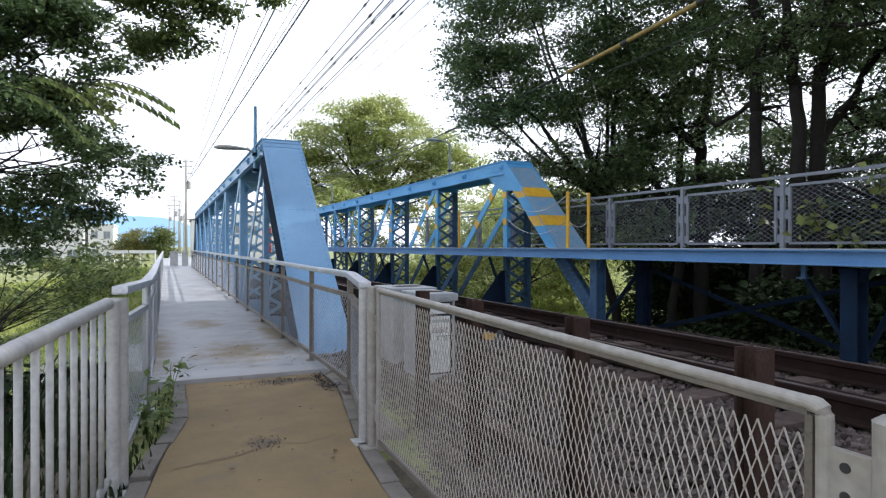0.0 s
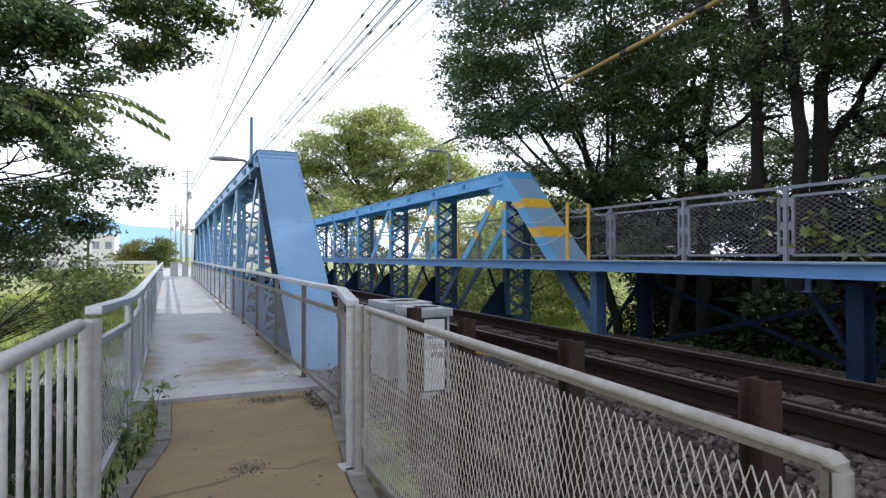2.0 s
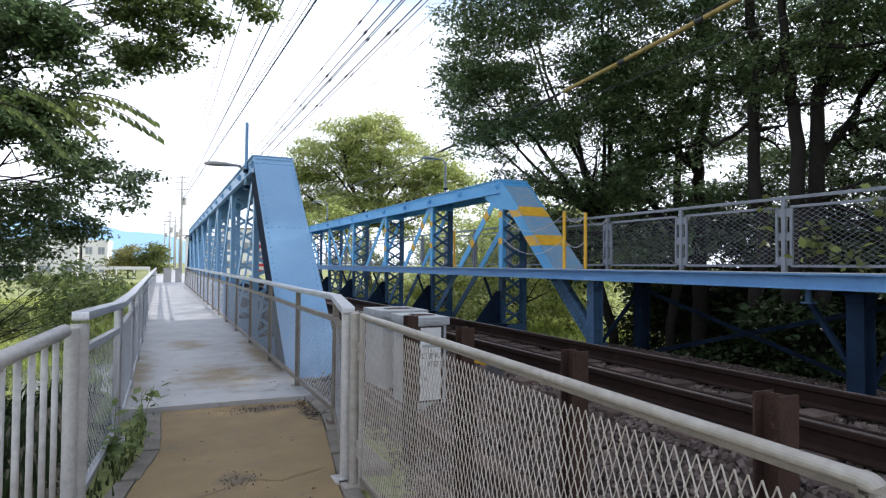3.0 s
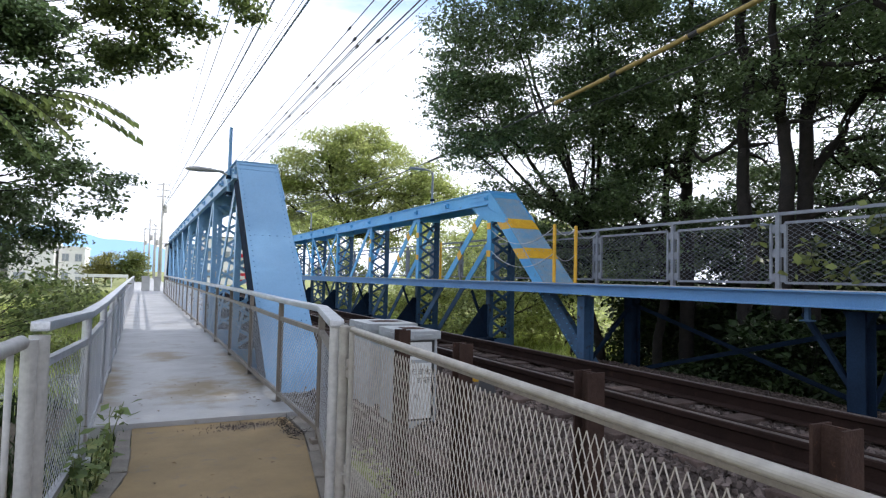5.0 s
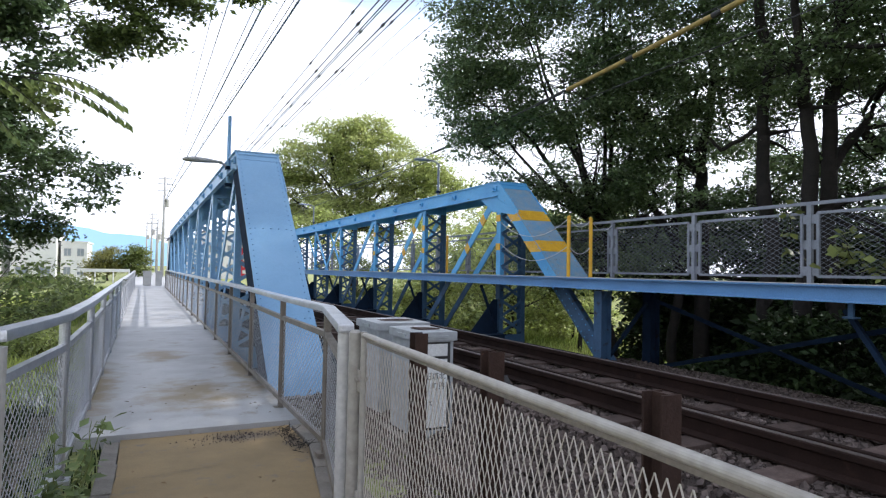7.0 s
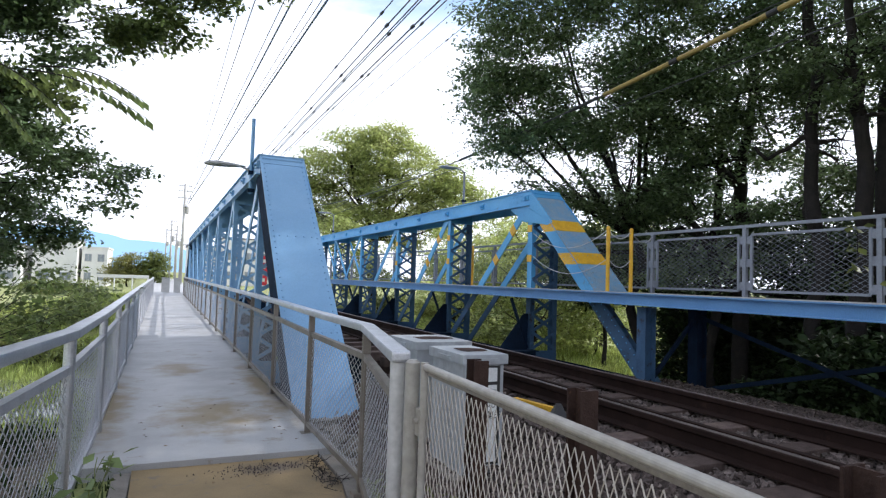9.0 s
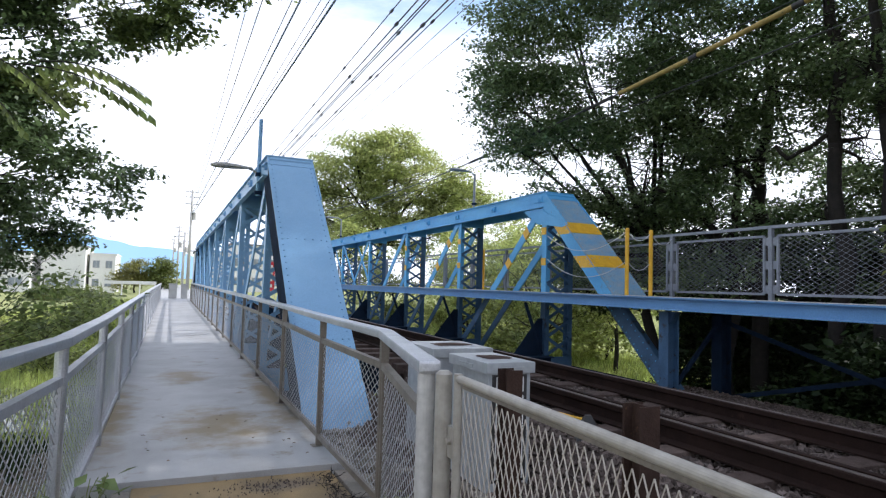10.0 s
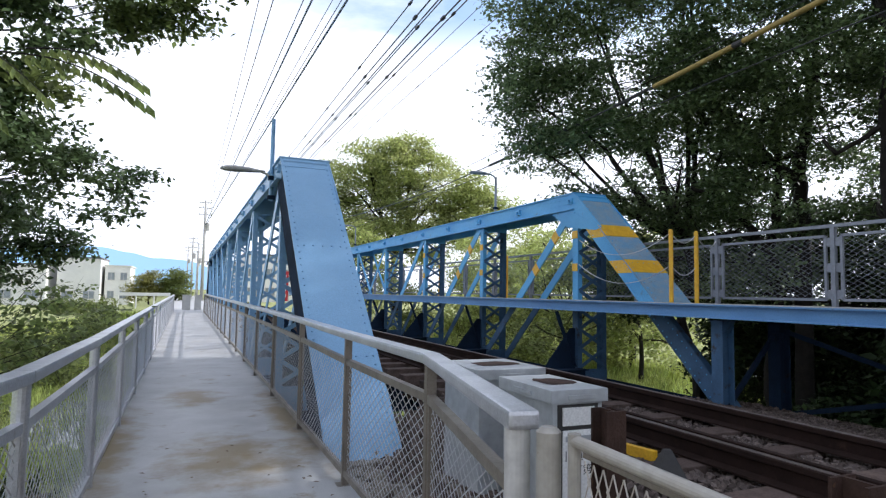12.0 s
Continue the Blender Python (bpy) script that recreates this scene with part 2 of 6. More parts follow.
LEAF_WEED = material("weed leaves", (0.15, 0.21, 0.07), (0.20, 0.26, 0.09), rough=0.5, scale=3, fine=20, bump=0.0, island=0.35, through_light=0.4)
LEAF_OLIVE = material("olive leaves", (0.25, 0.25, 0.07), (0.32, 0.30, 0.10), rough=0.6, scale=0.5, fine=6, bump=0.0, island=0.4, through_light=0.4)
# dark copy of the leaf colour, with the undergrowth's shade painted in
LEAF_SHADE = material("leaves darkened for shade", (0.024, 0.042, 0.015), (0.040, 0.064, 0.020), spec=0.25, rough=0.6, scale=0.6, fine=6, bump=0.0, island=0.5, through_light=0.2)
GRASS = material("grass blades", (0.32, 0.40, 0.09), (0.44, 0.47, 0.15), rough=0.7, scale=0.25, fine=4, bump=0.0, island=0.4, through_light=0.3)
# air haze is painted on as pale blue and a steady glow
MOUNTAIN = bpy.data.materials.new("painted mountain haze")
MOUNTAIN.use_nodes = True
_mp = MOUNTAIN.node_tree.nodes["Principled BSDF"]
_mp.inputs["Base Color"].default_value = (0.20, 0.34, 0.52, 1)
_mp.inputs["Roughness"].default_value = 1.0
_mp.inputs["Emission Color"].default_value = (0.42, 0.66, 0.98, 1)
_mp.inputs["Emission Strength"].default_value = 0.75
RED = material("red sign paint", (0.55, 0.03, 0.05), (0.48, 0.03, 0.05), rough=0.5, scale=5, fine=60, bump=0.0)
WATER = material("river water", (0.06, 0.08, 0.08), (0.08, 0.10, 0.09), rough=0.12, scale=1, fine=6, bump=0.25, bump_dist=0.05)


# ---- mesh helpers ----
def part(name, bm, mat, parent=None, label="", smooth=False):
    me = bpy.data.meshes.new(name)
    bm.to_mesh(me)
    bm.free()
    me.materials.append(mat)
    if smooth:
        me.polygons.foreach_set("use_smooth", [True] * len(me.polygons))
    ob = new(name, me)
    if parent:
        ob.parent = parent
    if label:
        tagged(ob, label)
    return ob


def raw_part(name, verts, faces, mat, parent=None, label=""):
    me = bpy.data.meshes.new(name)
    me.from_pydata(verts, [], faces)
    me.update()
    me.materials.append(mat)
    ob = new(name, me)
    if parent:
        ob.parent = parent
    if label:
        tagged(ob, label)
    return ob


def thing(name, label, category, group="", kind=""):
    return tagged(new(name), label, category, group, kind)


def block(bm, x0, x1, y0, y1, z0, z1, bevel=0.0):
    r = bmesh.ops.create_cube(bm, size=1.0, matrix=Matrix.LocRotScale(((x0 + x1) / 2, (y0 + y1) / 2, (z0 + z1) / 2), None, (x1 - x0, y1 - y0, z1 - z0)))
    if bevel:
        edges = {e for v in r["verts"] for e in v.link_edges}
        bmesh.ops.bevel(bm, geom=list(edges), offset=bevel, segments=2, affect="EDGES", profile=0.7)


def basis(p, q, up=(0, 0, 1)):
    d = Vector(q) - Vector(p)
    length = d.length
    d.normalize()
    u = Vector(up)
    if abs(d.dot(u)) > 0.99:
        u = Vector((1, 0, 0))
    s = d.cross(u).normalized()
    u = s.cross(d).normalized()
    m = Matrix((s, u, d)).transposed().to_4x4()
    m.translation = (Vector(p) + Vector(q)) / 2
    return m, length


def beam(bm, p, q, w, h, up=(0, 0, 1), bevel=0.0):
    """A bar from p to q, w across and h along up."""
    m, length = basis(p, q, up)
    r = bmesh.ops.create_cube(bm, size=1.0, matrix=m @ Matrix.Diagonal((w, h, length, 1)))
    if bevel:
        edges = {e for v in r["verts"] for e in v.link_edges}
        bmesh.ops.bevel(bm, geom=list(edges), offset=bevel, segments=2, affect="EDGES", profile=0.7)


def tube(bm, p, q, r0, r1=None, n=10, caps=True):
    m, length = basis(p, q)
    bmesh.ops.create_cone(bm, cap_ends=caps, segments=n, radius1=r0, radius2=r0 if r1 is None else r1, depth=length, matrix=m)


def sweep(bm, pts, r, n=6, radii=None):
    """A bent tube along pts."""
    rings = []
    pts = [Vector(p) for p in pts]
    for i, p in enumerate(pts):
        d = (pts[min(i + 1, len(pts) - 1)] - pts[max(i - 1, 0)]).normalized()
        u = Vector((0, 0, 1)) if abs(d.z) < 0.95 else Vector((1, 0, 0))
        s = d.cross(u).normalized()
        u = s.cross(d)
        rad = radii[i] if radii else r
        rings.append([bm.verts.new(p + (s * math.cos(a) + u * math.sin(a)) * rad) for a in [k * 2 * math.pi / n for k in range(n)]])
    for a, b in zip(rings, rings[1:]):
        for k in range(n):
            bm.faces.new((a[k], a[(k + 1) % n], b[(k + 1) % n], b[k]))
    bm.faces.new(rings[0][::-1])
    bm.faces.new(rings[-1])


def rivet_mesh(bm, places, normal, r=0.014, h=0.010):
    n = Vector(normal).normalized()
    s = n.orthogonal().normalized()
    t = n.cross(s)
    for c in places:
        c = Vector(c)
        low = [bm.verts.new(c + (s * math.cos(a) + t * math.sin(a)) * r) for a in [k * math.pi / 3 for k in range(6)]]
        top = [bm.verts.new(c + (s * math.cos(a) + t * math.sin(a)) * r * 0.55 + n * h) for a in [k * math.pi / 3 for k in range(6)]]
        for k in range(6):
            bm.faces.new((low[k], low[(k + 1) % 6], top[(k + 1) % 6], top[k]))
        bm.faces.new(top)


def diamond_net(p, q, z0, z1, cell_w, cell_h, strand, bond=0.0, thin=1.0):
    """Expanded-metal net in the upright plane from p to q (x, y, z of its foot line), as real strands of diamond section."""
    p, q = Vector(p), Vector(q)
    d = q - p
    length = d.length
    d.normalize()
    side = Vector((d.y, -d.x, 0)).normalized()
    cols, rows = max(1, round(length / cell_w)), max(1, round((z1 - z0) / cell_h))
    cw, ch = length / cols, (z1 - z0) / rows
    verts, faces = [], []

    def node(i, j):
        return p + d * (i * cw / 2) + Vector((0, 0, z0 + j * ch / 2))
    for i in range(2 * cols):
        for j in range(2 * rows):
            if (i + j) % 2 == 0:
                a, b = node(i, j), node(i + 1, j + 1)
            else:
                a, b = node(i, j + 1), node(i + 1, j)
            w = (b - a).normalized()
            off = w.cross(side) * strand * (thin if (i + j) % 2 == 0 else 1.0)
            dep = side * strand * 0.8
            k = len(verts)
            verts += [a + off, a + dep, a - off, b + off, b + dep, b - off]
            faces += [(k, k + 1, k + 4, k + 3), (k + 1, k + 2, k + 5, k + 4), (k + 2, k, k + 3, k + 5)]
    if bond:
        # the wide knots where two strands meet
        for i in range(1, 2 * cols):
            for j in range(i % 2, 2 * rows, 2):
                c = node(i, j)
                k = len(verts)
                across, up = d * strand * 1.5, Vector((0, 0, bond))
                verts += [c - up, c + across + side * strand, c + up, c - across + side * strand, c + side * strand * 1.6]
                faces += [(k, k + 1, k + 4), (k + 1, k + 2, k + 4), (k + 2, k + 3, k + 4), (k + 3, k, k + 4)]
    return verts, faces


# ---- ground ----
def smooth_step(a, b, v):
    t = min(1.0, max(0.0, (v - a) / (b - a)))
    return t * t * (3 - 2 * t)


def path_z(y):
    """Height of the path's surface, which climbs gently to the slab."""
    return 0.03 * (min(y, 4.6) - 4.6) - 0.005


def path_left(y):
    return float(np.interp(y, [-8, 2.0, 3.83, 4.41, 5.0, 5.5], [-1.0, -0.12, 0.10, 0.18, 0.32, 0.36]))


def path_right(y):
    return float(np.interp(y, [3.2, 3.9, 5.75], [1.30, 1.34, 1.665]))


def land(x, y):
    """Height of the ground: the bank that carries path and track, the river bed under the bridge, the far bank."""
    bank = path_z(y) - 0.05
    if 2.0 < x < 7.4:
        bank = bank - 0.05
    left = smooth_step(-0.25, -5.0, x) * 2.4
    right = smooth_step(7.6, 11.5, x) * 1.3 + smooth_step(12, 24, x) * 0.8
    near = bank - left - right
    bed = -2.6 + 0.35 * math.sin(x * 0.21 + 1.0) * math.sin(y * 0.17)
    far = -0.35 - smooth_step(-1.5, -9.0, x) * 0.9
    a = smooth_step(7.6, 11.5, y + 0.10 * max(0.0, x - 8) - 0.25 * max(0.0, -x - 2))
    b = smooth_step(37.5, 42.0, y)
    z = near * (1 - a) + bed * a
    z = z * (1 - b) + far * b
    z += 0.10 * noise.noise((x * 0.5, y * 0.5, 3.0)) * (1.0 if (x < -1 or x > 8 or 10 < y < 38) else 0.1)
    return z


def graded(lo, hi, fine_lo, fine_hi, step, grow):
    v = [fine_lo]
    while v[-1] < fine_hi:
        v.append(v[-1] + step)
    s = step
    while v[-1] < hi:
        s *= grow
        v.append(v[-1] + s)
    s, w = step, [fine_lo]
    while w[-1] > lo:
        s *= grow
        w.append(w[-1] - s)
    return w[:0:-1] + v


gx, gy = graded(-3500, 3500, -12, 26, 0.4, 1.3), graded(-3500, 3500, -8, 48, 0.4, 1.3)
gv = [(x, y, land(x, y)) for y in gy for x in gx]
gf = [(j * len(gx) + i, j * len(gx) + i + 1, (j + 1) * len(gx) + i + 1, (j + 1) * len(gx) + i) for j in range(len(gy) - 1) for i in range(len(gx) - 1)]
ground = raw_part("ground", gv, gf, GROUND)
tagged(ground, "grassy earth bank falling to a river bed", "ground", kind="structure")

bm = bmesh.new()
block(bm, -60, 60, 20, 27, -2.75, -2.52)
tagged(part("water", bm, WATER), "shallow river water in its bed", "water", kind="structure")

# ---- path, slab, kerbs ----
bm = bmesh.new()
ys = [-8 + 0.25 * i for i in range(59)]
rows = []
for y in ys:
    lx, rx = path_left(y), path_right(y)
    rows.append([bm.verts.new((x, y, path_z(y) + 0.006 * noise.noise((x * 2, y * 2, 0)))) for x in [lx + (rx - lx) * k / 3 for k in range(4)]])
for a, b in zip(rows, rows[1:]):
    for k in range(3):
        bm.faces.new((a[k], a[k + 1], b[k + 1], b[k]))
path_ob = tagged(part("pavement", bm, PAVE), "cracked ochre-coloured footpath surfacing", "path", kind="structure")

SLAB_Y0, SLAB_Y1 = 6.46, 41.0
bm = bmesh.new()
block(bm, 1.452, 1.80, 4.25, 6.44, -0.3, -0.028, 0.01)
tagged(part("kerb_strip", bm, KERB), "worn concrete strip under the railing", "kerb", kind="structure")
bm = bmesh.new()
block(bm, -0.03, 1.78, SLAB_Y0, SLAB_Y1, -0.16, 0.04, 0.008)
tagged(part("walkway_slab", bm, CONCRETE), "grey worn concrete footbridge deck", "walkway", kind="structure")

# ---- trusses ----
PANEL, PANELS = 3.82, 7
TOP, BOT = 3.27, -0.25


def truss(name, x0, x1, peak, paint, label, banded):
    """A pony truss between the planes x0 and x1, from the end post's foot, with laced posts and paired diagonals."""
    root = thing(name, label, "bridge truss", "bridge trusses")
    y_end = peak + PANEL * PANELS
    foot0, foot1 = peak - 3.75, y_end + 3.75
    depth, depth_web = 0.30, 0.27 if banded else 0.50
    # top chord: two channels under a cover plate
    bm = bmesh.new()
    for x in (x0, x1):
        beam(bm, (x, peak - 0.05, TOP - depth / 2 - 0.012), (x, y_end + 0.05, TOP - depth / 2 - 0.012), 0.022, depth)
        s = 1 if x == x0 else -1
        beam(bm, (x - s * 0.035, peak, TOP - depth), (x - s * 0.035, y_end, TOP - depth), 0.07, 0.016)
    part("top_chord", bm, paint, root)
    bm = bmesh.new()
    beam(bm, ((x0 + x1) / 2, peak - 0.02, TOP), ((x0 + x1) / 2, y_end + 0.02, TOP), x1 - x0 + 0.09, 0.022)
    part("cover_plate", bm, paint, root)
    # bolted lugs on the chord
    for i in range(PANELS * 2 + 1):
        y = peak + 0.12 + i * PANEL / 2
        if y > y_end:
            break
        for x, s in ((x0, -1), (x1, 1)):
            bm = bmesh.new()
            beam(bm, (x + s * 0.03, y - 0.08, TOP - 0.14), (x + s * 0.03, y + 0.08, TOP - 0.14), 0.05, 0.11, bevel=0.008)
            tube(bm, (x + s * 0.04, y, TOP - 0.14), (x + s * 0.085, y, TOP - 0.14), 0.028, n=6)
            part("lug", bm, paint, root)
    if banded:
        bm = bmesh.new()
        rows = [(x0 - 0.011, peak + 0.95 + 0.125 * k, TOP - dz) for k in range(130) for dz in (0.06, 0.245)]
        rivet_mesh(bm, rows, (-1, 0, 0), r=0.013, h=0.009)
        tagged(part("rivets", bm, paint, root), kind="stuff")
    # end posts: a broad riveted plate on side webs
    for y_top, y_foot in ((peak, foot0), (y_end, foot1)):
        a, b = Vector(((x0 + x1) / 2, y_foot, BOT)), Vector(((x0 + x1) / 2, y_top, TOP - 0.015))
        run = (b - a).normalized()
        out = Vector((0, -run.z if y_foot < y_top else run.z, abs(run.y)))
        low = a + run * ((1.27 - BOT) / run.z) if banded else a
        bm = bmesh.new()
        beam(bm, low, b, x1 - x0 + 0.06, 0.02, up=out)
        part("end_post_plate", bm, BLUE_DIRT if banded else paint, root, "weathered cover plate" if banded else "")
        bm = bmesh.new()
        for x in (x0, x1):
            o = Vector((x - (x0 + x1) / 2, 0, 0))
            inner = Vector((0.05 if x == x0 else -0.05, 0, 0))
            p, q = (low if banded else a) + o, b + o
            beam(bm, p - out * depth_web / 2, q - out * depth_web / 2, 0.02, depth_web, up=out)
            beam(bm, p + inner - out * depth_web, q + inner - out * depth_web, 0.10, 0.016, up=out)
        # near truss webs are coloured dark for the shade on their side
        part("end_post_web", bm, paint if banded else BLUE_DEEP_SHADE, root)
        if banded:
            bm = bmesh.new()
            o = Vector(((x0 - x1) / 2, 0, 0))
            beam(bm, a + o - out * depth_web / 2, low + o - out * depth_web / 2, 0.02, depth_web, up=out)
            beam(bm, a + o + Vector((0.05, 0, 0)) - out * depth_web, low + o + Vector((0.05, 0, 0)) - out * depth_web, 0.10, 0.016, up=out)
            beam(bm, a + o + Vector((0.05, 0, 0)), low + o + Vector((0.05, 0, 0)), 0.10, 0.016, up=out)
            part("end_post_foot", bm, BLUE_HALF_SHADE, root, "lower end coloured dark for shade")
        if y_top == peak:
            bm = bmesh.new()
            n = int((b - a).length / 0.115)
            spots = []
            for x in (x0 + 0.025, x1 - 0.025):
                spots += [q + Vector((x - (x0 + x1) / 2, 0, 0)) + out * 0.01 for k in range(n) for q in [a + run * (0.06 + k * 0.115)] if q.z > low.z]
            for f in (0.62, 0.975) if banded else (0.28, 0.62, 0.975):
                spots += [a + run * (f * (b - a).length) + Vector((dx, 0, 0)) + out * 0.01 for dx in [-0.22 + 0.11 * k for k in range(5)]]
            rivet_mesh(bm, spots, out)
            if banded:
                side = [a + run * (0.1 + 0.12 * k) - out * d - Vector(((x1 - x0) / 2 + 0.011, 0, 0)) for k in range(40) for d in (0.05, 0.22)]
                rivet_mesh(bm, side, (-1, 0, 0), r=0.013, h=0.009)
            tagged(part("rivets", bm, paint, root), kind="stuff")
            # splice strap across the plate near the top
            bm = bmesh.new()
            c = a + run * ((b - a).length - 0.12) + out * 0.012
            beam(bm, c - run * 0.10, c + run * 0.10, x1 - x0 + 0.05, 0.008, up=out)
            part("splice_plate", bm, paint, root)
            # gusset at the peak
            for x in (x0 - 0.016, x1 + 0.016) if banded else (x1 + 0.016,):
                bm = bmesh.new()
                vs = [(x, y_top + 0.85, TOP - 0.02), (x, y_top + 0.85, TOP - 0.26), (x, y_top + 0.22, TOP - 0.62), (x, y_top - 0.62, TOP - 0.74), (x, y_top - 0.80, TOP - 0.70), (x, y_top - 0.04, TOP - 0.02)]
                f = bm.faces.new([bm.verts.new(v) for v in vs])
                r = bmesh.ops.extrude_face_region(bm, geom=[f])
                bmesh.ops.translate(bm, verts=[v for v in r["geom"] if isinstance(v, bmesh.types.BMVert)], vec=(0.014 if x > x0 else -0.014, 0, 0))
                bmesh.ops.recalc_face_normals(bm, faces=bm.faces)
                side = -1 if x < x0 else 1
                grid = [(x + side * (0.0 if side > 0 else 0.014) + (0.014 if side > 0 else -0.014) * 1.0, y_top + dy, TOP - dz) for dy in (0.75, 0.6, 0.45, 0.3, 0.12, -0.04) for dz in (0.09, 0.2)]
                grid += [(grid[0][0], y_top + 0.10 - 0.13 * k, TOP - 0.32 - 0.055 * k) for k in range(6)]
                rivet_mesh(bm, grid, (side, 0, 0), r=0.016)
                part("gusset", bm, paint, root)
            # yellow and bare bands
            if banded:
                for f0, f1 in ((0.575, 0.635), (0.755, 0.815)):
                    bm = bmesh.new()
                    ln = (b - a).length
                    beam(bm, a + run * ln * f0 + out * 0.014, a + run * ln * f1 + out * 0.014, x1 - x0 + 0.062, 0.006, up=out)
                    back = depth_web / run.z
                    lo, hi = a + run * ln * f0, a + run * ln * f1
                    quad = [(lo.y, lo.z), (lo.y + back, lo.z), (hi.y + back, hi.z), (hi.y, hi.z)]
                    face = bm.faces.new([bm.verts.new((x0 - 0.0165, py, pz)) for py, pz in quad])
                    r = bmesh.ops.extrude_face_region(bm, geom=[face])
                    bmesh.ops.translate(bm, verts=[q for q in r["geom"] if isinstance(q, bmesh.types.BMVert)], vec=(0.006, 0, 0))
                    bmesh.ops.recalc_face_normals(bm, faces=bm.faces)
                    part("warning_band", bm, YELLOW, root, "yellow painted band")
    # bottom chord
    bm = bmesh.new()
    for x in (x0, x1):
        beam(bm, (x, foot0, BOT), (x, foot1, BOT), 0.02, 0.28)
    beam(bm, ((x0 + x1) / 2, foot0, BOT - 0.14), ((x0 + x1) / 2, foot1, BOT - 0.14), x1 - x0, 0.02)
    part("bottom_chord", bm, BLUE_DEEP_SHADE, root)
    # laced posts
    # far truss lacing is coloured darker to stand for its shade
    lacing = BLUE_HALF_SHADE if banded else paint
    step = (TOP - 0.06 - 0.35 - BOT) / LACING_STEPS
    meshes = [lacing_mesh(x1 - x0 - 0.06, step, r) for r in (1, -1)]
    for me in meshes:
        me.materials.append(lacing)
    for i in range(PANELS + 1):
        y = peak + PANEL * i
        post = laced_post(x0, x1, y, paint, lacing, meshes, root, BLUE_HALF_SHADE if banded else None)
        if banded and i < 3:
            for z in (1.9, 2.5):
                bm = bmesh.new()
                block(bm, x0 - 0.016, x0 + 0.03, y - 0.075, y + 0.075, z - 0.07, z + 0.07)
                part("warning_band", bm, YELLOW, post, "yellow painted band")
    # diagonals: pairs of flats, falling towards midspan, with counters in the middle panels
    for i in range(PANELS):
        ya, yb = peak + PANEL * i, peak + PANEL * (i + 1)
        downs = [(ya, yb)] if i < PANELS / 2 - 0.6 else [(yb, ya)] if i > PANELS / 2 - 0.4 else [(ya, yb), (yb, ya)]
        for t0, b0 in downs:
            for x in (x0 + 0.012, x1 - 0.012):
                bm = bmesh.new()
                p, q = Vector((x, t0, TOP - 0.20)), Vector((x, b0, BOT + 0.05))
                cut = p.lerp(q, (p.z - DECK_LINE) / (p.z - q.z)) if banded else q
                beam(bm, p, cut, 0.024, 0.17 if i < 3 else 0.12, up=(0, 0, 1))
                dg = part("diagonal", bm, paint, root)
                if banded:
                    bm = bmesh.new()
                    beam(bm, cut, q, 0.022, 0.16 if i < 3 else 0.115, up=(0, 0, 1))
                    part("lower_end", bm, BLUE_HALF_SHADE, dg, "lower end coloured dark for shade")
                if banded and i < 2 and x < (x0 + x1) / 2:
                    for z in (1.9, 2.5):
                        f = (TOP - 0.20 - z) / (TOP - 0.20 - BOT - 0.05)
                        c = Vector((x, t0 + (b0 - t0) * f, z))
                        d = Vector((0, b0 - t0, BOT + 0.25 - TOP)).normalized()
                        bm = bmesh.new()
                        beam(bm, c - d * 0.10, c + d * 0.10, 0.034, 0.176)
                        part("warning_band", bm, YELLOW, dg, "yellow painted band")
    # knee plates at the posts' feet, towards the track
    s = 1 if x0 < 4 else -1
    xf = x1 if s > 0 else x0
    for i in range(PANELS + 1):
        y = peak + PANEL * i
        bm = bmesh.new()
        vs = [(xf, y, 0.8), (xf + s * 0.10, y, 0.8), (xf + s * 0.65, y, 0.10), (xf + s * 0.65, y, -0.35), (xf, y, -0.35)]
        f = bm.faces.new([bm.verts.new(v) for v in vs])
        r = bmesh.ops.extrude_face_region(bm, geom=[f])
        bmesh.ops.translate(bm, verts=[v for v in r["geom"] if isinstance(v, bmesh.types.BMVert)], vec=(0, 0.02, 0))
        bmesh.ops.recalc_face_normals(bm, faces=bm.faces)
        part("knee_plate", bm, BLUE_DEEP_SHADE, root)
    return root


def prism(bm, outline, z0, z1):
    """An upright bar of the given plan outline."""
    face = bm.faces.new([bm.verts.new((px, py, z0)) for px, py in outline])
    r = bmesh.ops.extrude_face_region(bm, geom=[face])
    bmesh.ops.translate(bm, verts=[q for q in r["geom"] if isinstance(q, bmesh.types.BMVert)], vec=(0, 0, z1 - z0))
    bmesh.ops.recalc_face_normals(bm, faces=bm.faces)
    return bm


def channel_outline(x, s, y):
    """A channel whose web stands at x and whose flanges point towards s."""
    pts = [(0, -0.08), (0.095, -0.08), (0.095, -0.068), (0.014, -0.068), (0.014, 0.068), (0.095, 0.068), (0.095, 0.08), (0, 0.08)]
    return [(x + s * px, y + py) for px, py in pts]


LACING_STEPS = 9


def lacing_mesh(width, step, rise):
    me = bpy.data.meshes.new("lacing_bar")
    bm = bmesh.new()
    beam(bm, (-width / 2, 0, -rise * step / 2), (width / 2, 0, rise * step / 2), 0.012, 0.06, up=(0, 0, 1))
    bm.to_mesh(me)
    bm.free()
    return me


DECK_LINE = 1.24          # below this height the far truss is coloured darker for the walkway's shade


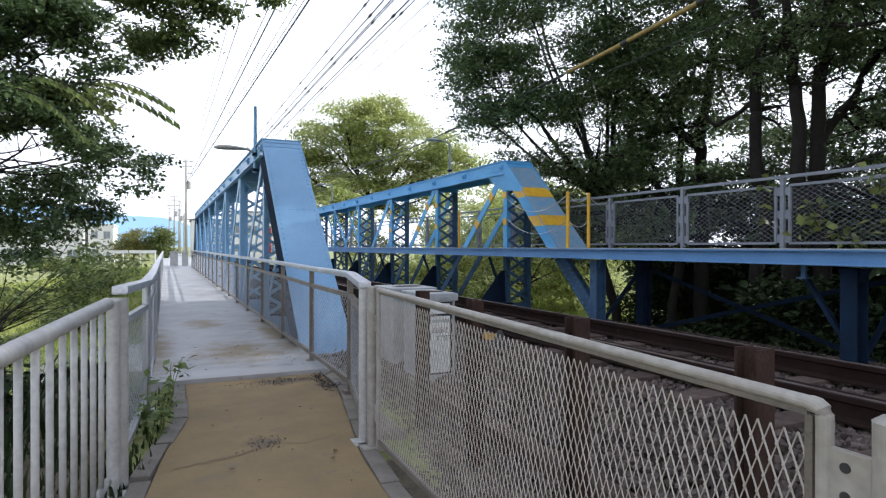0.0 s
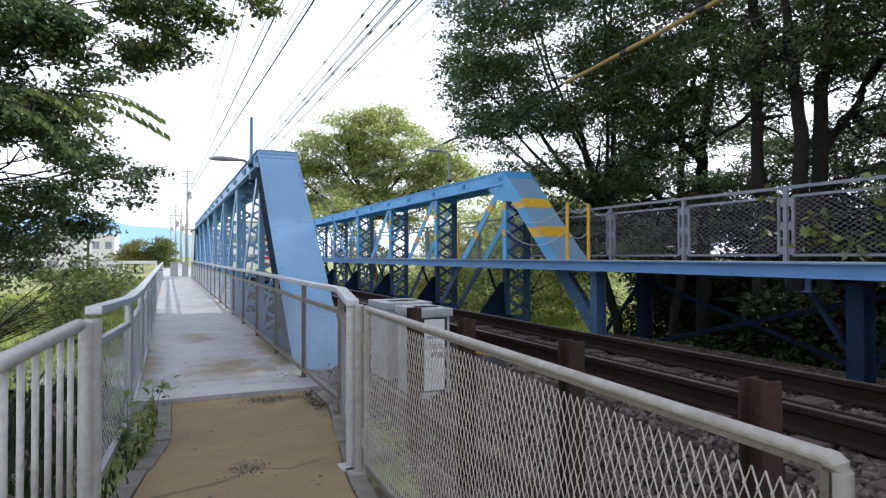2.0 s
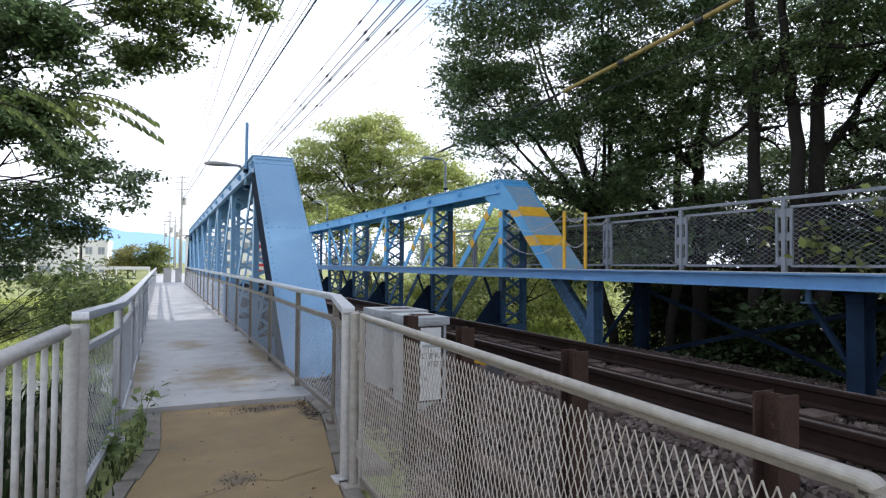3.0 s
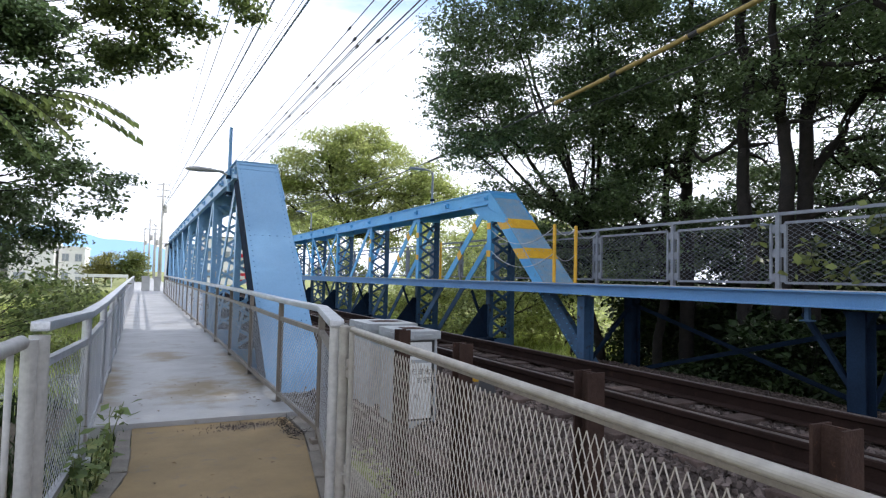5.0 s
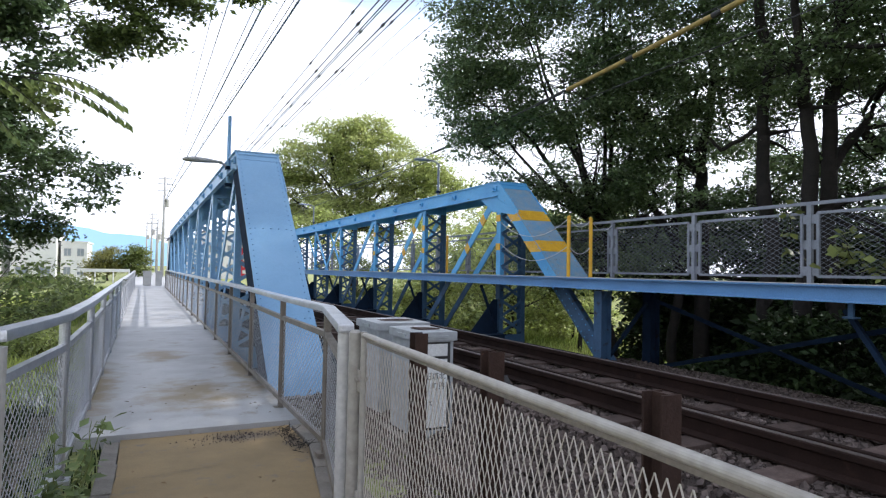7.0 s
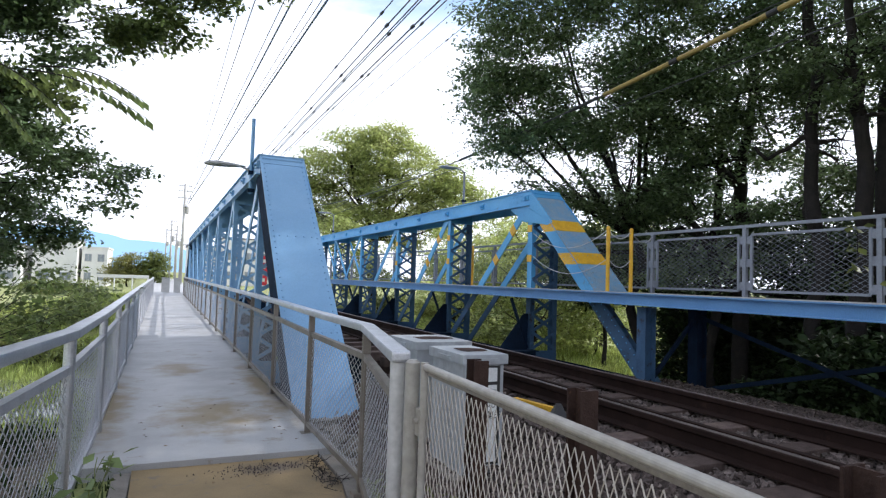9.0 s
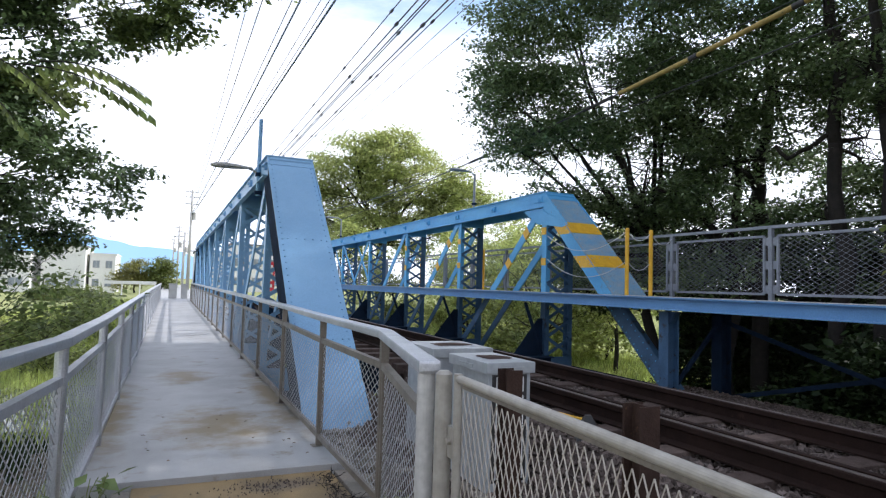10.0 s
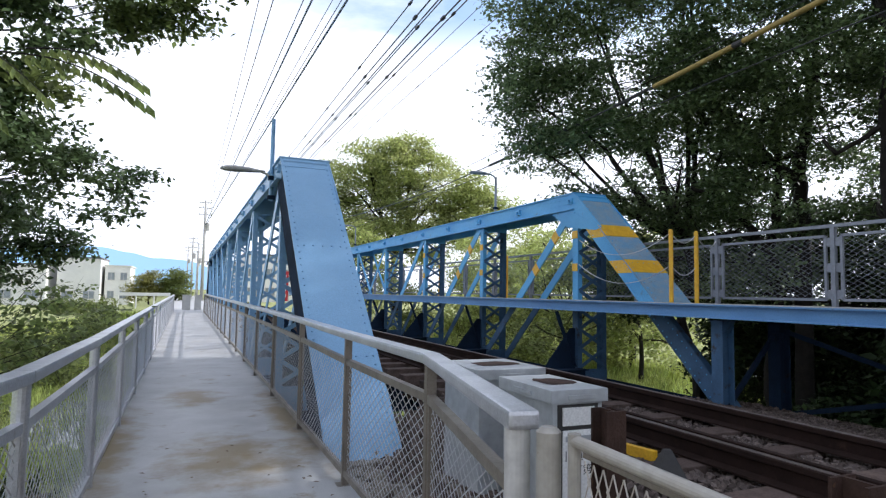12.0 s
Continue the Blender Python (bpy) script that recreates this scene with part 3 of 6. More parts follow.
def laced_post(x0, x1, y, paint, lacing, meshes, root, low=None):
    za, zb = BOT, TOP - 0.06
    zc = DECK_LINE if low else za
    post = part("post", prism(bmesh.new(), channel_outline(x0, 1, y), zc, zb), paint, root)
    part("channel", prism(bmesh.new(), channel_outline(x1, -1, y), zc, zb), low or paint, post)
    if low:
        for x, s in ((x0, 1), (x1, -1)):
            part("channel", prism(bmesh.new(), channel_outline(x, s, y), za, zc), low, post, "lower end coloured dark for shade")
    for z in (zb - 0.17, za + 0.15):
        bm = bmesh.new()
        block(bm, x0 + 0.002, x1 - 0.002, y - 0.095, y - 0.082, z - 0.17, z + 0.17)
        part("batten_plate", bm, low if low and z < 1 else paint, post)
    step = (zb - 0.35 - za) / LACING_STEPS
    for k in range(LACING_STEPS):
        for j, dy in ((0, -0.088), (1, -0.101)):
            o = new("lacing_bar", meshes[j])
            o.parent = post
            o.matrix_basis = pose((x0 + x1) / 2, y + dy, za + (k + 0.5) * step)
    return post


near_truss = truss("bridge_truss", 1.80, 2.43, 11.45, BLUE, "pale blue riveted steel truss beside the footbridge", False)
far_truss = truss("bridge_truss", 7.15, 7.78, 12.0, BLUE_FAR, "bright blue riveted steel truss with yellow bands", True)

# ---- track ----
RAIL_Z, RAIL_X = 0.45, (3.86, 4.93)


def rail_profile(x):
    return [(x - 0.062, 0), (x + 0.062, 0), (x + 0.062, 0.012), (x + 0.010, 0.03), (x + 0.008, 0.105), (x + 0.033, 0.118), (x + 0.033, 0.148), (x + 0.025, 0.153),
            (x - 0.025, 0.153), (x - 0.033, 0.148), (x - 0.033, 0.118), (x - 0.008, 0.105), (x - 0.010, 0.03), (x - 0.062, 0.012)]


for x in RAIL_X:
    rail = thing("rail", "brown rusty steel rail on timber sleepers", "rail", "rails of the track")
    bm = bmesh.new()
    prof = rail_profile(x)
    ends = [[bm.verts.new((px, y, RAIL_Z - 0.153 + pz)) for px, pz in prof] for y in (-12, 60)]
    for k in range(len(prof)):
        bm.faces.new((ends[0][k], ends[0][(k + 1) % len(prof)], ends[1][(k + 1) % len(prof)], ends[1][k]))
    bmesh.ops.recalc_face_normals(bm, faces=bm.faces)
    part("rail_web", bm, RAIL, rail)
    bm = bmesh.new()
    block(bm, x - 0.022, x + 0.022, -12, 60, RAIL_Z + 0.001, RAIL_Z + 0.005)
    part("running_surface", bm, RAIL_TOP, rail, "worn shiny rail head")

guard = thing("guard_rail", "rusty brown inner guard rail beside the running rail", "rail", "rails of the track")
bm = bmesh.new()
prof = [(4.16 + (px - 3.86) * 0.8, pz * 0.66) for px, pz in rail_profile(3.86)]
ends = [[bm.verts.new((px, y, RAIL_Z - 0.153 + pz)) for px, pz in prof] for y in (-12, 46)]
for k in range(len(prof)):
    bm.faces.new((ends[0][k], ends[0][(k + 1) % len(prof)], ends[1][(k + 1) % len(prof)], ends[1][k]))
bmesh.ops.recalc_face_normals(bm, faces=bm.faces)
part("rail_web", bm, RAIL, guard)

sleeper_mesh = bpy.data.meshes.new("sleeper")
bm = bmesh.new()
block(bm, -1.05, 1.05, -0.105, 0.105, -0.13, 0.0, 0.012)
bm.to_mesh(sleeper_mesh)
bm.free()
sleeper_mesh.materials.append(SLEEPER)
for k in range(60):
    s = tagged(new("sleeper", sleeper_mesh), "weathered brown timber railway sleeper", "sleeper", "sleepers of the track")
    s.matrix_basis = pose(4.395 + random.uniform(-0.04, 0.04), -4 + k * 0.66, RAIL_Z - 0.158, 0, 0, random.uniform(-1.2, 1.2))

# ballast bed as one mound, stones on it
bm = bmesh.new()
prof = [(2.25, -0.16), (2.9, 0.06), (3.3, 0.235), (5.6, 0.235), (6.2, 0.12), (6.9, -0.05)]
rows = []
for j in range(90):
    y = -12 + 0.235 * j
    rows.append([bm.verts.new((x + 0.02 * noise.noise((x, y * 3, 1)), y, z + 0.025 * noise.noise((x * 4, y * 4, 2)))) for x0, z0, x1, z1 in
                 [(*prof[i], *prof[i + 1]) for i in range(len(prof) - 1)] for f in (0, 0.33, 0.66) for x, z in [(x0 + (x1 - x0) * f, z0 + (z1 - z0) * f)]])
for a, b in zip(rows, rows[1:]):
    for k in range(len(a) - 1):
        bm.faces.new((a[k], a[k + 1], b[k + 1], b[k]))
tagged(part("ballast_bed", bm, BALLAST_BED, smooth=True), "brown-grey ballast bed under the track", "ballast", kind="structure")

# stringers and floor beams carry the rails over the river
for x in RAIL_X:
    bm = bmesh.new()
    beam(bm, (x, 9.0, 0.0), (x, 44, 0.0), 0.02, 0.34)
    beam(bm, (x, 9.0, 0.16), (x, 44, 0.16), 0.22, 0.02)
    beam(bm, (x, 9.0, -0.17), (x, 44, -0.17), 0.22, 0.02)
    tagged(part("stringer", bm, RUST), "rusty steel stringer under a rail", "girder", "bridge floor")
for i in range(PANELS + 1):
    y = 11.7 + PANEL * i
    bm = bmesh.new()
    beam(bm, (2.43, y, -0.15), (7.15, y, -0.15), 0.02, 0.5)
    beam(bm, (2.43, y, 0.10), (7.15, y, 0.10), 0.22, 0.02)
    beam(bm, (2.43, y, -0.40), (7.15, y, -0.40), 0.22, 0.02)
    tagged(part("floor_beam", bm, BLUE_DEEP_SHADE), "dark blue steel floor beam of the bridge", "girder", "bridge floor")

# abutment walls
for nm, y0, y1 in (("near", 8.0, 9.4), ("far", 40.8, 42.5)):
    bm = bmesh.new()
    block(bm, 0.0, 8.2, y0, y1, -3.2, -0.42)
    tagged(part("abutment", bm, KERB), "stained concrete bridge abutment", "abutment", kind="structure")

# ---- raised far walkway ----
DECK_Z, DECK_X0, DECK_X1 = 1.30, 6.72, 8.55
deck = thing("raised_walkway", "blue steel raised walkway on columns along the truss", "walkway")
bm = bmesh.new()
block(bm, DECK_X0, 7.12, -10, 42, DECK_Z - 0.03, DECK_Z)
block(bm, 7.12, DECK_X1, -10, 9.70, DECK_Z - 0.03, DECK_Z)
block(bm, 7.81, DECK_X1, 9.70, 42, DECK_Z - 0.03, DECK_Z)
part("deck_plate", bm, KERB, deck, "grey walkway plates")
# edge channel painted in the shaded blue
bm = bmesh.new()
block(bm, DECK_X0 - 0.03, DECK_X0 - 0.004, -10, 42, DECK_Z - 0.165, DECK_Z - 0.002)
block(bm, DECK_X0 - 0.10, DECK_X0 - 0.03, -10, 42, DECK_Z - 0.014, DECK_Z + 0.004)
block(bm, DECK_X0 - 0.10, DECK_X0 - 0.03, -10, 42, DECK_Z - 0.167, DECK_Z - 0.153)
part("edge_channel", bm, BLUE_DECK_SHADE, deck)
bm = bmesh.new()
block(bm, DECK_X0 - 0.085, DECK_X0 + 0.03, -10, 42, DECK_Z + 0.006, DECK_Z + 0.016)
part("edge_strip", bm, POLE, deck, "pale grey strip along the edge")
bm = bmesh.new()
block(bm, DECK_X1 - 0.06, DECK_X1, -10, 42, DECK_Z - 0.2, DECK_Z - 0.034)
part("edge_channel", bm, BLUE_DEEP_SHADE, deck)
# underframe parts carry the shade below the deck in their colour
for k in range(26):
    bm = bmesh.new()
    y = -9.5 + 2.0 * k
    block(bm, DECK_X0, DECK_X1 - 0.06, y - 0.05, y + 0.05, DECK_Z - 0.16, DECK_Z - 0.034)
    part("cross_bearer", bm, BLUE_DEEP_SHADE, deck)
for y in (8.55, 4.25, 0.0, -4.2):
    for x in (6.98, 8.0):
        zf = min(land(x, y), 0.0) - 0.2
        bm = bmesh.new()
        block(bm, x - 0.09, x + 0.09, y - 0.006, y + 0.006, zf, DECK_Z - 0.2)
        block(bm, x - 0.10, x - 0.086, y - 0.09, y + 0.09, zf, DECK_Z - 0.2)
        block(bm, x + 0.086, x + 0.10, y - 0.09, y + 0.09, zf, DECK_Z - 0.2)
        # column blues are darkened for the shade under the deck
        part("column", bm, BLUE_HALF_SHADE if x < 8 and y > 8 else BLUE_DEEP_SHADE, deck)
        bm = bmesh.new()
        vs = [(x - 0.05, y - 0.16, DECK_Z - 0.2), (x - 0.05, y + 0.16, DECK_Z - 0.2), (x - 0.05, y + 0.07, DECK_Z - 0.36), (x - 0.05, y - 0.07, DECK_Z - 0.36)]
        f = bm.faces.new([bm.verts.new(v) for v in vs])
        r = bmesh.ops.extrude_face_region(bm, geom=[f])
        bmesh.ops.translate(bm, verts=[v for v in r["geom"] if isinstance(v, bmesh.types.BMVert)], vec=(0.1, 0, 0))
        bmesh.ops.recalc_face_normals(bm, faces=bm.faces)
        part("bracket", bm, BLUE_HALF_SHADE if y > 8 and x < 8 else BLUE_DEEP_SHADE, deck)
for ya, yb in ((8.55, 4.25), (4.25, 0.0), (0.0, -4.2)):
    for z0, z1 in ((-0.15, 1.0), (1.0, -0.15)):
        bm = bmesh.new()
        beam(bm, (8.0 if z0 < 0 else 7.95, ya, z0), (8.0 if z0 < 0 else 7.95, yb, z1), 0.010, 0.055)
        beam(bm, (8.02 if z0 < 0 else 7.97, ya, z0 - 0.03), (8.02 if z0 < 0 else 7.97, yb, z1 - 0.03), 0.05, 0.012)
        part("cross_brace", bm, BLUE_DEEP_SHADE, deck)
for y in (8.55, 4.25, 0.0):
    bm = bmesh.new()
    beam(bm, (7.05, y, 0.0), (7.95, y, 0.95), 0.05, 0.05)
    part("cross_brace", bm, BLUE_DEEP_SHADE, deck)
bm = bmesh.new()
block(bm, 6.76, 6.80, 4.655, 4.705, 0.99, DECK_Z - 0.168)
block(bm, 6.73, 6.83, 4.62, 4.74, 0.975, 0.992)
part("hanger", bm, BLUE_HALF_SHADE, deck)
bm = bmesh.new()
beam(bm, (6.98, 4.85, 1.05), (6.98, 4.34, 0.30), 0.06, 0.05)
part("knee_brace", bm, BLUE_DEEP_SHADE, deck)
# struts that carry the cantilevered edge, one at each truss post
for k in range(11):
    y = 12.0 + PANEL * k
    if y < 41:
        bm = bmesh.new()
        beam(bm, (6.74, y - 0.04, DECK_Z - 0.2), (7.13, y - 0.04, 0.12), 0.07, 0.012)
        beam(bm, (6.74, y - 0.01, DECK_Z - 0.2), (7.13, y - 0.01, 0.12), 0.012, 0.06)
        part("edge_strut", bm, BLUE_DEEP_SHADE, deck)

# railing of the raised walkway: one panel bay per post
RX, BAY = 8.42, 1.90
yy = 8.05 + 16 * BAY
while yy > -6:
    y0, y1 = yy - BAY, yy
    rail = thing("mesh_fence", "grey steel fence with diamond mesh", "fence", "fence of the raised walkway")
    bm = bmesh.new()
    block(bm, RX - 0.03, RX + 0.03, y1 - 0.03, y1 + 0.03, DECK_Z, 2.36)
    part("post", bm, FENCE_GREY, rail)
    bm = bmesh.new()
    beam(bm, (RX, y0, 2.36), (RX, y1, 2.36), 0.05, 0.045)
    part("handrail", bm, FENCE_GREY, rail)
    bm = bmesh.new()
    for a, b in (((RX, y0 + 0.11, 2.23), (RX, y1 - 0.11, 2.23)), ((RX, y0 + 0.11, 1.39), (RX, y1 - 0.11, 1.39)), ((RX, y0 + 0.11, 1.39), (RX, y0 + 0.11, 2.23)), ((RX, y1 - 0.11, 1.39), (RX, y1 - 0.11, 2.23))):
        beam(bm, a, b, 0.035, 0.035)
    for z in (1.46, 1.81, 2.15):
        for ya, yb in ((y0 + 0.03, y0 + 0.10), (y1 - 0.10, y1 - 0.03)):
            block(bm, RX - 0.01, RX + 0.01, ya, yb, z - 0.06, z + 0.06)
    part("panel_frame", bm, FENCE_GREY, rail)
    if y0 > -4:
        big = 1.0 if y0 < 16 else 2.0
        v, f = diamond_net((RX, y0 + 0.12, 0), (RX, y1 - 0.12, 0), 1.40, 2.22, 0.12 * big, 0.066 * big, 0.0022 * big)
        tagged(raw_part("mesh_infill", v, f, FENCE_GREY, rail), kind="stuff")
    yy -= BAY

# yellow bollard posts with chain on the raised walkway
spots = [(7.04, 9.5), (7.52, 9.5), (8.05, 16.2), (8.05, 17.6), (8.05, 20.6), (8.05, 22.0)]
for x, y in spots:
    bm = bmesh.new()
    tube(bm, (x, y, DECK_Z), (x, y, DECK_Z + 1.05), 0.032, n=12)
    tube(bm, (x, y, DECK_Z + 1.05), (x, y, DECK_Z + 1.065), 0.032, 0.02, n=12)
    tagged(part("guard_post", bm, YELLOW, smooth=False), "yellow painted steel guard post on the deck", "post", "yellow guard posts")
GALV_CHAIN = material("white chain", (0.55, 0.56, 0.58), (0.45, 0.46, 0.48), rough=0.4, metal=0.4, scale=9, fine=80, bump=0.0)


def chain(p, q, sag):
    bm = bmesh.new()
    pts = []
    n = 36
    for k in range(n + 1):
        t = k / n
        pts.append(Vector(p).lerp(Vector(q), t) - Vector((0, 0, sag * 4 * t * (1 - t))))
    for k in range(n):
        a, b = pts[k], pts[k + 1]
        up = (0, 0, 1) if k % 2 else (1, 0, 0)
        beam(bm, a, b, 0.016 if k % 2 else 0.008, 0.008 if k % 2 else 0.016, up=up)
    return tagged(part("chain", bm, GALV_CHAIN), "pale sagging plastic chain between yellow posts", "chain", "chains")


chain((7.04, 9.5, 2.32), (7.52, 9.5, 2.32), 0.14)
chain((7.04, 9.5, 1.85), (7.52, 9.5, 1.85), 0.14)
chain((7.04, 9.5, 2.32), (7.16, 11.9, 2.40), 0.30)
chain((7.04, 9.5, 1.85), (7.16, 11.9, 1.95), 0.30)
chain((7.52, 9.5, 2.32), (8.40, 9.95, 2.30), 0.15)

# ---- footbridge railing, track side ----
def handrail_fence(name, label, pts, tops, foot_z, rail_mat, post_mat, net, group, round_posts=False):
    """Posts at pts, a handrail over them, and a framed net between each pair; each bay is a thing."""
    for i in range(len(pts) - 1):
        (xa, ya), (xb, yb) = pts[i], pts[i + 1]
        za, zb = tops[i], tops[i + 1]
        bay = thing(name, label, "railing", group)
        bm = bmesh.new()
        beam(bm, (xa, ya, za - 0.022), (xb, yb, zb - 0.022), 0.085, 0.05, bevel=0.012 if yb < 14 else 0)
        part("handrail", bm, rail_mat, bay)
        bm = bmesh.new()
        if round_posts:
            tube(bm, (xb, yb, foot_z - 0.02), (xb, yb, zb - 0.045), 0.031, n=14)
        else:
            beam(bm, (xb, yb, foot_z - 0.02), (xb, yb, zb - 0.045), 0.05, 0.04, up=(0, 1, 0), bevel=0.006 if yb < 14 else 0)
        if yb < 14:
            block(bm, xb - 0.06, xb + 0.06, yb - 0.05, yb + 0.05, foot_z - 0.02, foot_z + 0.012)
        part("post", bm, post_mat, bay)
        d = Vector((xb - xa, yb - ya, 0)).normalized()
        a, b = Vector((xa, ya, 0)) + d * 0.03, Vector((xb, yb, 0)) - d * 0.03
        z_mid_a, z_mid_b, z_low = za - 0.21, zb - 0.21, foot_z + 0.09
        bm = bmesh.new()
        beam(bm, a + Vector((0, 0, z_mid_a)), b + Vector((0, 0, z_mid_b)), 0.04, 0.04)
        beam(bm, a + Vector((0, 0, z_low)), b + Vector((0, 0, z_low)), 0.04, 0.04)
        for e, zz in ((a, z_mid_a), (b, z_mid_b)):
            beam(bm, e + Vector((0, 0, z_low)), e + Vector((0, 0, zz)), 0.03, 0.025, up=(0, 1, 0))
        part("panel_frame", bm, post_mat, bay)
        cw, ch, st = net
        if ya > 13:
            cw, ch, st = cw * 2, ch * 2, st * 1.8
        v, f = diamond_net(a, b, z_low + 0.01, min(z_mid_a, z_mid_b) - 0.01, cw, ch, st)
        tagged(raw_part("mesh_infill", v, f, GALV, bay), kind="stuff")


right_pts = [(1.425, 4.085), (1.70, 5.42), (1.70, 7.0), (1.70, 8.85)] + [(1.70, 8.85 + 2.0 * k) for k in range(1, 17)]
right_tops = [1.085, 1.10, 1.10, 1.115] + [1.12] * 16
handrail_fence("railing_bay", "brown-grey steel railing bay with diamond mesh on the footbridge", right_pts, right_tops, 0.03, ALU, BRONZE, (0.092, 0.054, 0.0031), "track-side railing")
left_pts = [(-0.05, 4.03), (0.05, 5.5)] + [(0.06, 5.5 + 2.0 * k) for k in range(1, 19)]
left_tops = [1.095, 1.06] + [1.04] * 18
handrail_fence("railing_bay", "silver aluminium railing bay with diamond mesh on the footbridge", left_pts, left_tops, 0.02, ALU, ALU, (0.085, 0.058, 0.0040), "river-side railing", round_posts=True)

# corner posts
def corner_post(x, y, z0, z1, r, mat, label, cap=True):
    bm = bmesh.new()
    tube(bm, (x, y, z0), (x, y, z1), r, n=20)
    if cap:
        tube(bm, (x, y, z1), (x, y, z1 + 0.012), r * 1.02, r * 0.6, n=20)
    block(bm, x - 0.075, x + 0.075, y - 0.075, y + 0.075, z0 - 0.01, z0 + 0.012)
    ob = part("fence_post", bm, mat)
    return tagged(ob, label, "post", "fence posts")


corner_post(1.43, 4.13, -0.02, 1.045, 0.034, GREY_PAINT, "pale grey round steel post at the railing's end", cap=False)
corner_post(1.45, 4.01, -0.02, 1.05, 0.031, TUBE, "cream round steel post carrying a mesh panel")
corner_post(1.47, 0.795, -0.14, 0.985, 0.038, TUBE, "cream round steel post carrying a mesh panel")
corner_post(-0.05, 4.03, -0.06, 1.03, 0.045, GREY_PAINT, "pale grey round steel post at the railing's end", cap=False)
corner_post(-0.075, 3.93, -0.06, 1.02, 0.035, GREY_PAINT, "pale grey round steel post at the railing's end", cap=False)

# cream mesh panel beside the path
panel = thing("mesh_gate", "cream tubular steel panel filled with expanded-metal mesh", "fence")
gza, gzb = 1.06, 1.0
bm = bmesh.new()
tube(bm, (1.47, 3.93, -0.02), (1.47, 3.93, gza), 0.016, n=14)
tube(bm, (1.47, 3.93, gza - 0.017), (1.47, 0.955, gzb - 0.014), 0.0155, n=16)
sweep(bm, [(1.47, 0.965, gzb - 0.0152), (1.47, 0.948, gzb - 0.017), (1.47, 0.938, gzb - 0.023), (1.47, 0.934, gzb - 0.034), (1.47, 0.933, gzb - 0.06), (1.47, 0.933, -0.13)], 0.0185, n=16)
part("tube_frame", bm, TUBE, panel)
# the brown of this edge stands for shade beneath the tube
bm = bmesh.new()
beam(bm, (1.47, 3.90, 0.045), (1.47, 0.96, -0.05), 0.03, 0.03)
beam(bm, (1.47, 3.89, gza - 0.038), (1.47, 0.97, gzb - 0.036), 0.010, 0.014)
beam(bm, (1.47, 0.966, -0.05), (1.47, 0.966, gzb - 0.04), 0.012, 0.018, up=(0, 1, 0))
part("flat_edge", bm, BRONZE, panel, "flat edge coloured brown for shade")
for z in (0.22, 0.82):
    bm = bmesh.new()
    block(bm, 1.455, 1.485, 3.92, 3.99, z - 0.06, z + 0.05, 0.004)
    tube(bm, (1.44, 3.955, z), (1.50, 3.955, z), 0.012, n=8)
    part("hinge", bm, TUBE, panel)
# bolted plates that tie the panel to its end post
for z in (0.08, 0.845):
    bm = bmesh.new()
    block(bm, 1.462, 1.478, 0.80, 0.925, z - 0.085, z + 0.06, 0.004)
    plate = part("latch_plate", bm, TUBE, panel)
    for dz in (0.025, -0.035):
        # black disc on the plate paints the dark of a bolt hole
        bm = bmesh.new()
        tube(bm, (1.459, 0.885, z + dz), (1.465, 0.885, z + dz), 0.011, n=12)
        part("hole_disc", bm, BLACK, plate, "black disc for a bolt hole's dark inside")
v, f = diamond_net((1.47, 3.89, 0), (1.47, 0.96, 0), 0.0, 1.0, 0.034, 0.088, 0.0031, bond=0.012, thin=0.6)
v = [(p.x, p.y, 0.05 - 0.032 * (3.89 - p.y) + p.z * (gza - 0.103)) for p in v]
tagged(raw_part("mesh_infill", v, f, CREAM, panel), kind="stuff")

# ---- barred fence on the river side ----
fence = thing("bar_fence", "pale grey steel fence with upright bars beside the path", "fence")
fa, fb = Vector((-0.10, 3.86, 0)), Vector((-0.62, 0.0, 0))
fdir = (fb - fa).normalized()


def fence_z(p):
    return path_z(p.y)


bm = bmesh.new()
tube(bm, fa + Vector((0, 0, fence_z(fa) + 1.04)), fb + Vector((0, 0, fence_z(fb) + 1.04)), 0.034, n=16)
part("handrail", bm, GREY_PAINT, fence, smooth=True)
bm = bmesh.new()
tube(bm, fa + Vector((0, 0, fence_z(fa) + 0.07)), fb + Vector((0, 0, fence_z(fb) + 0.07)), 0.022, n=12)
part("bottom_rail", bm, GREY_PAINT, fence, smooth=True)
k = 0
while 0.13 + 0.165 * k < (fb - fa).length:
    p = fa + fdir * (0.13 + 0.165 * k)
    bm = bmesh.new()
    tube(bm, p + Vector((0, 0, fence_z(p) + 0.06)), p + Vector((0, 0, fence_z(p) + 1.02)), 0.014, n=10)
    part("bar", bm, GREY_PAINT, fence, smooth=True)
    k += 1

# ---- trees and plants ----
rng = np.random.default_rng(7)


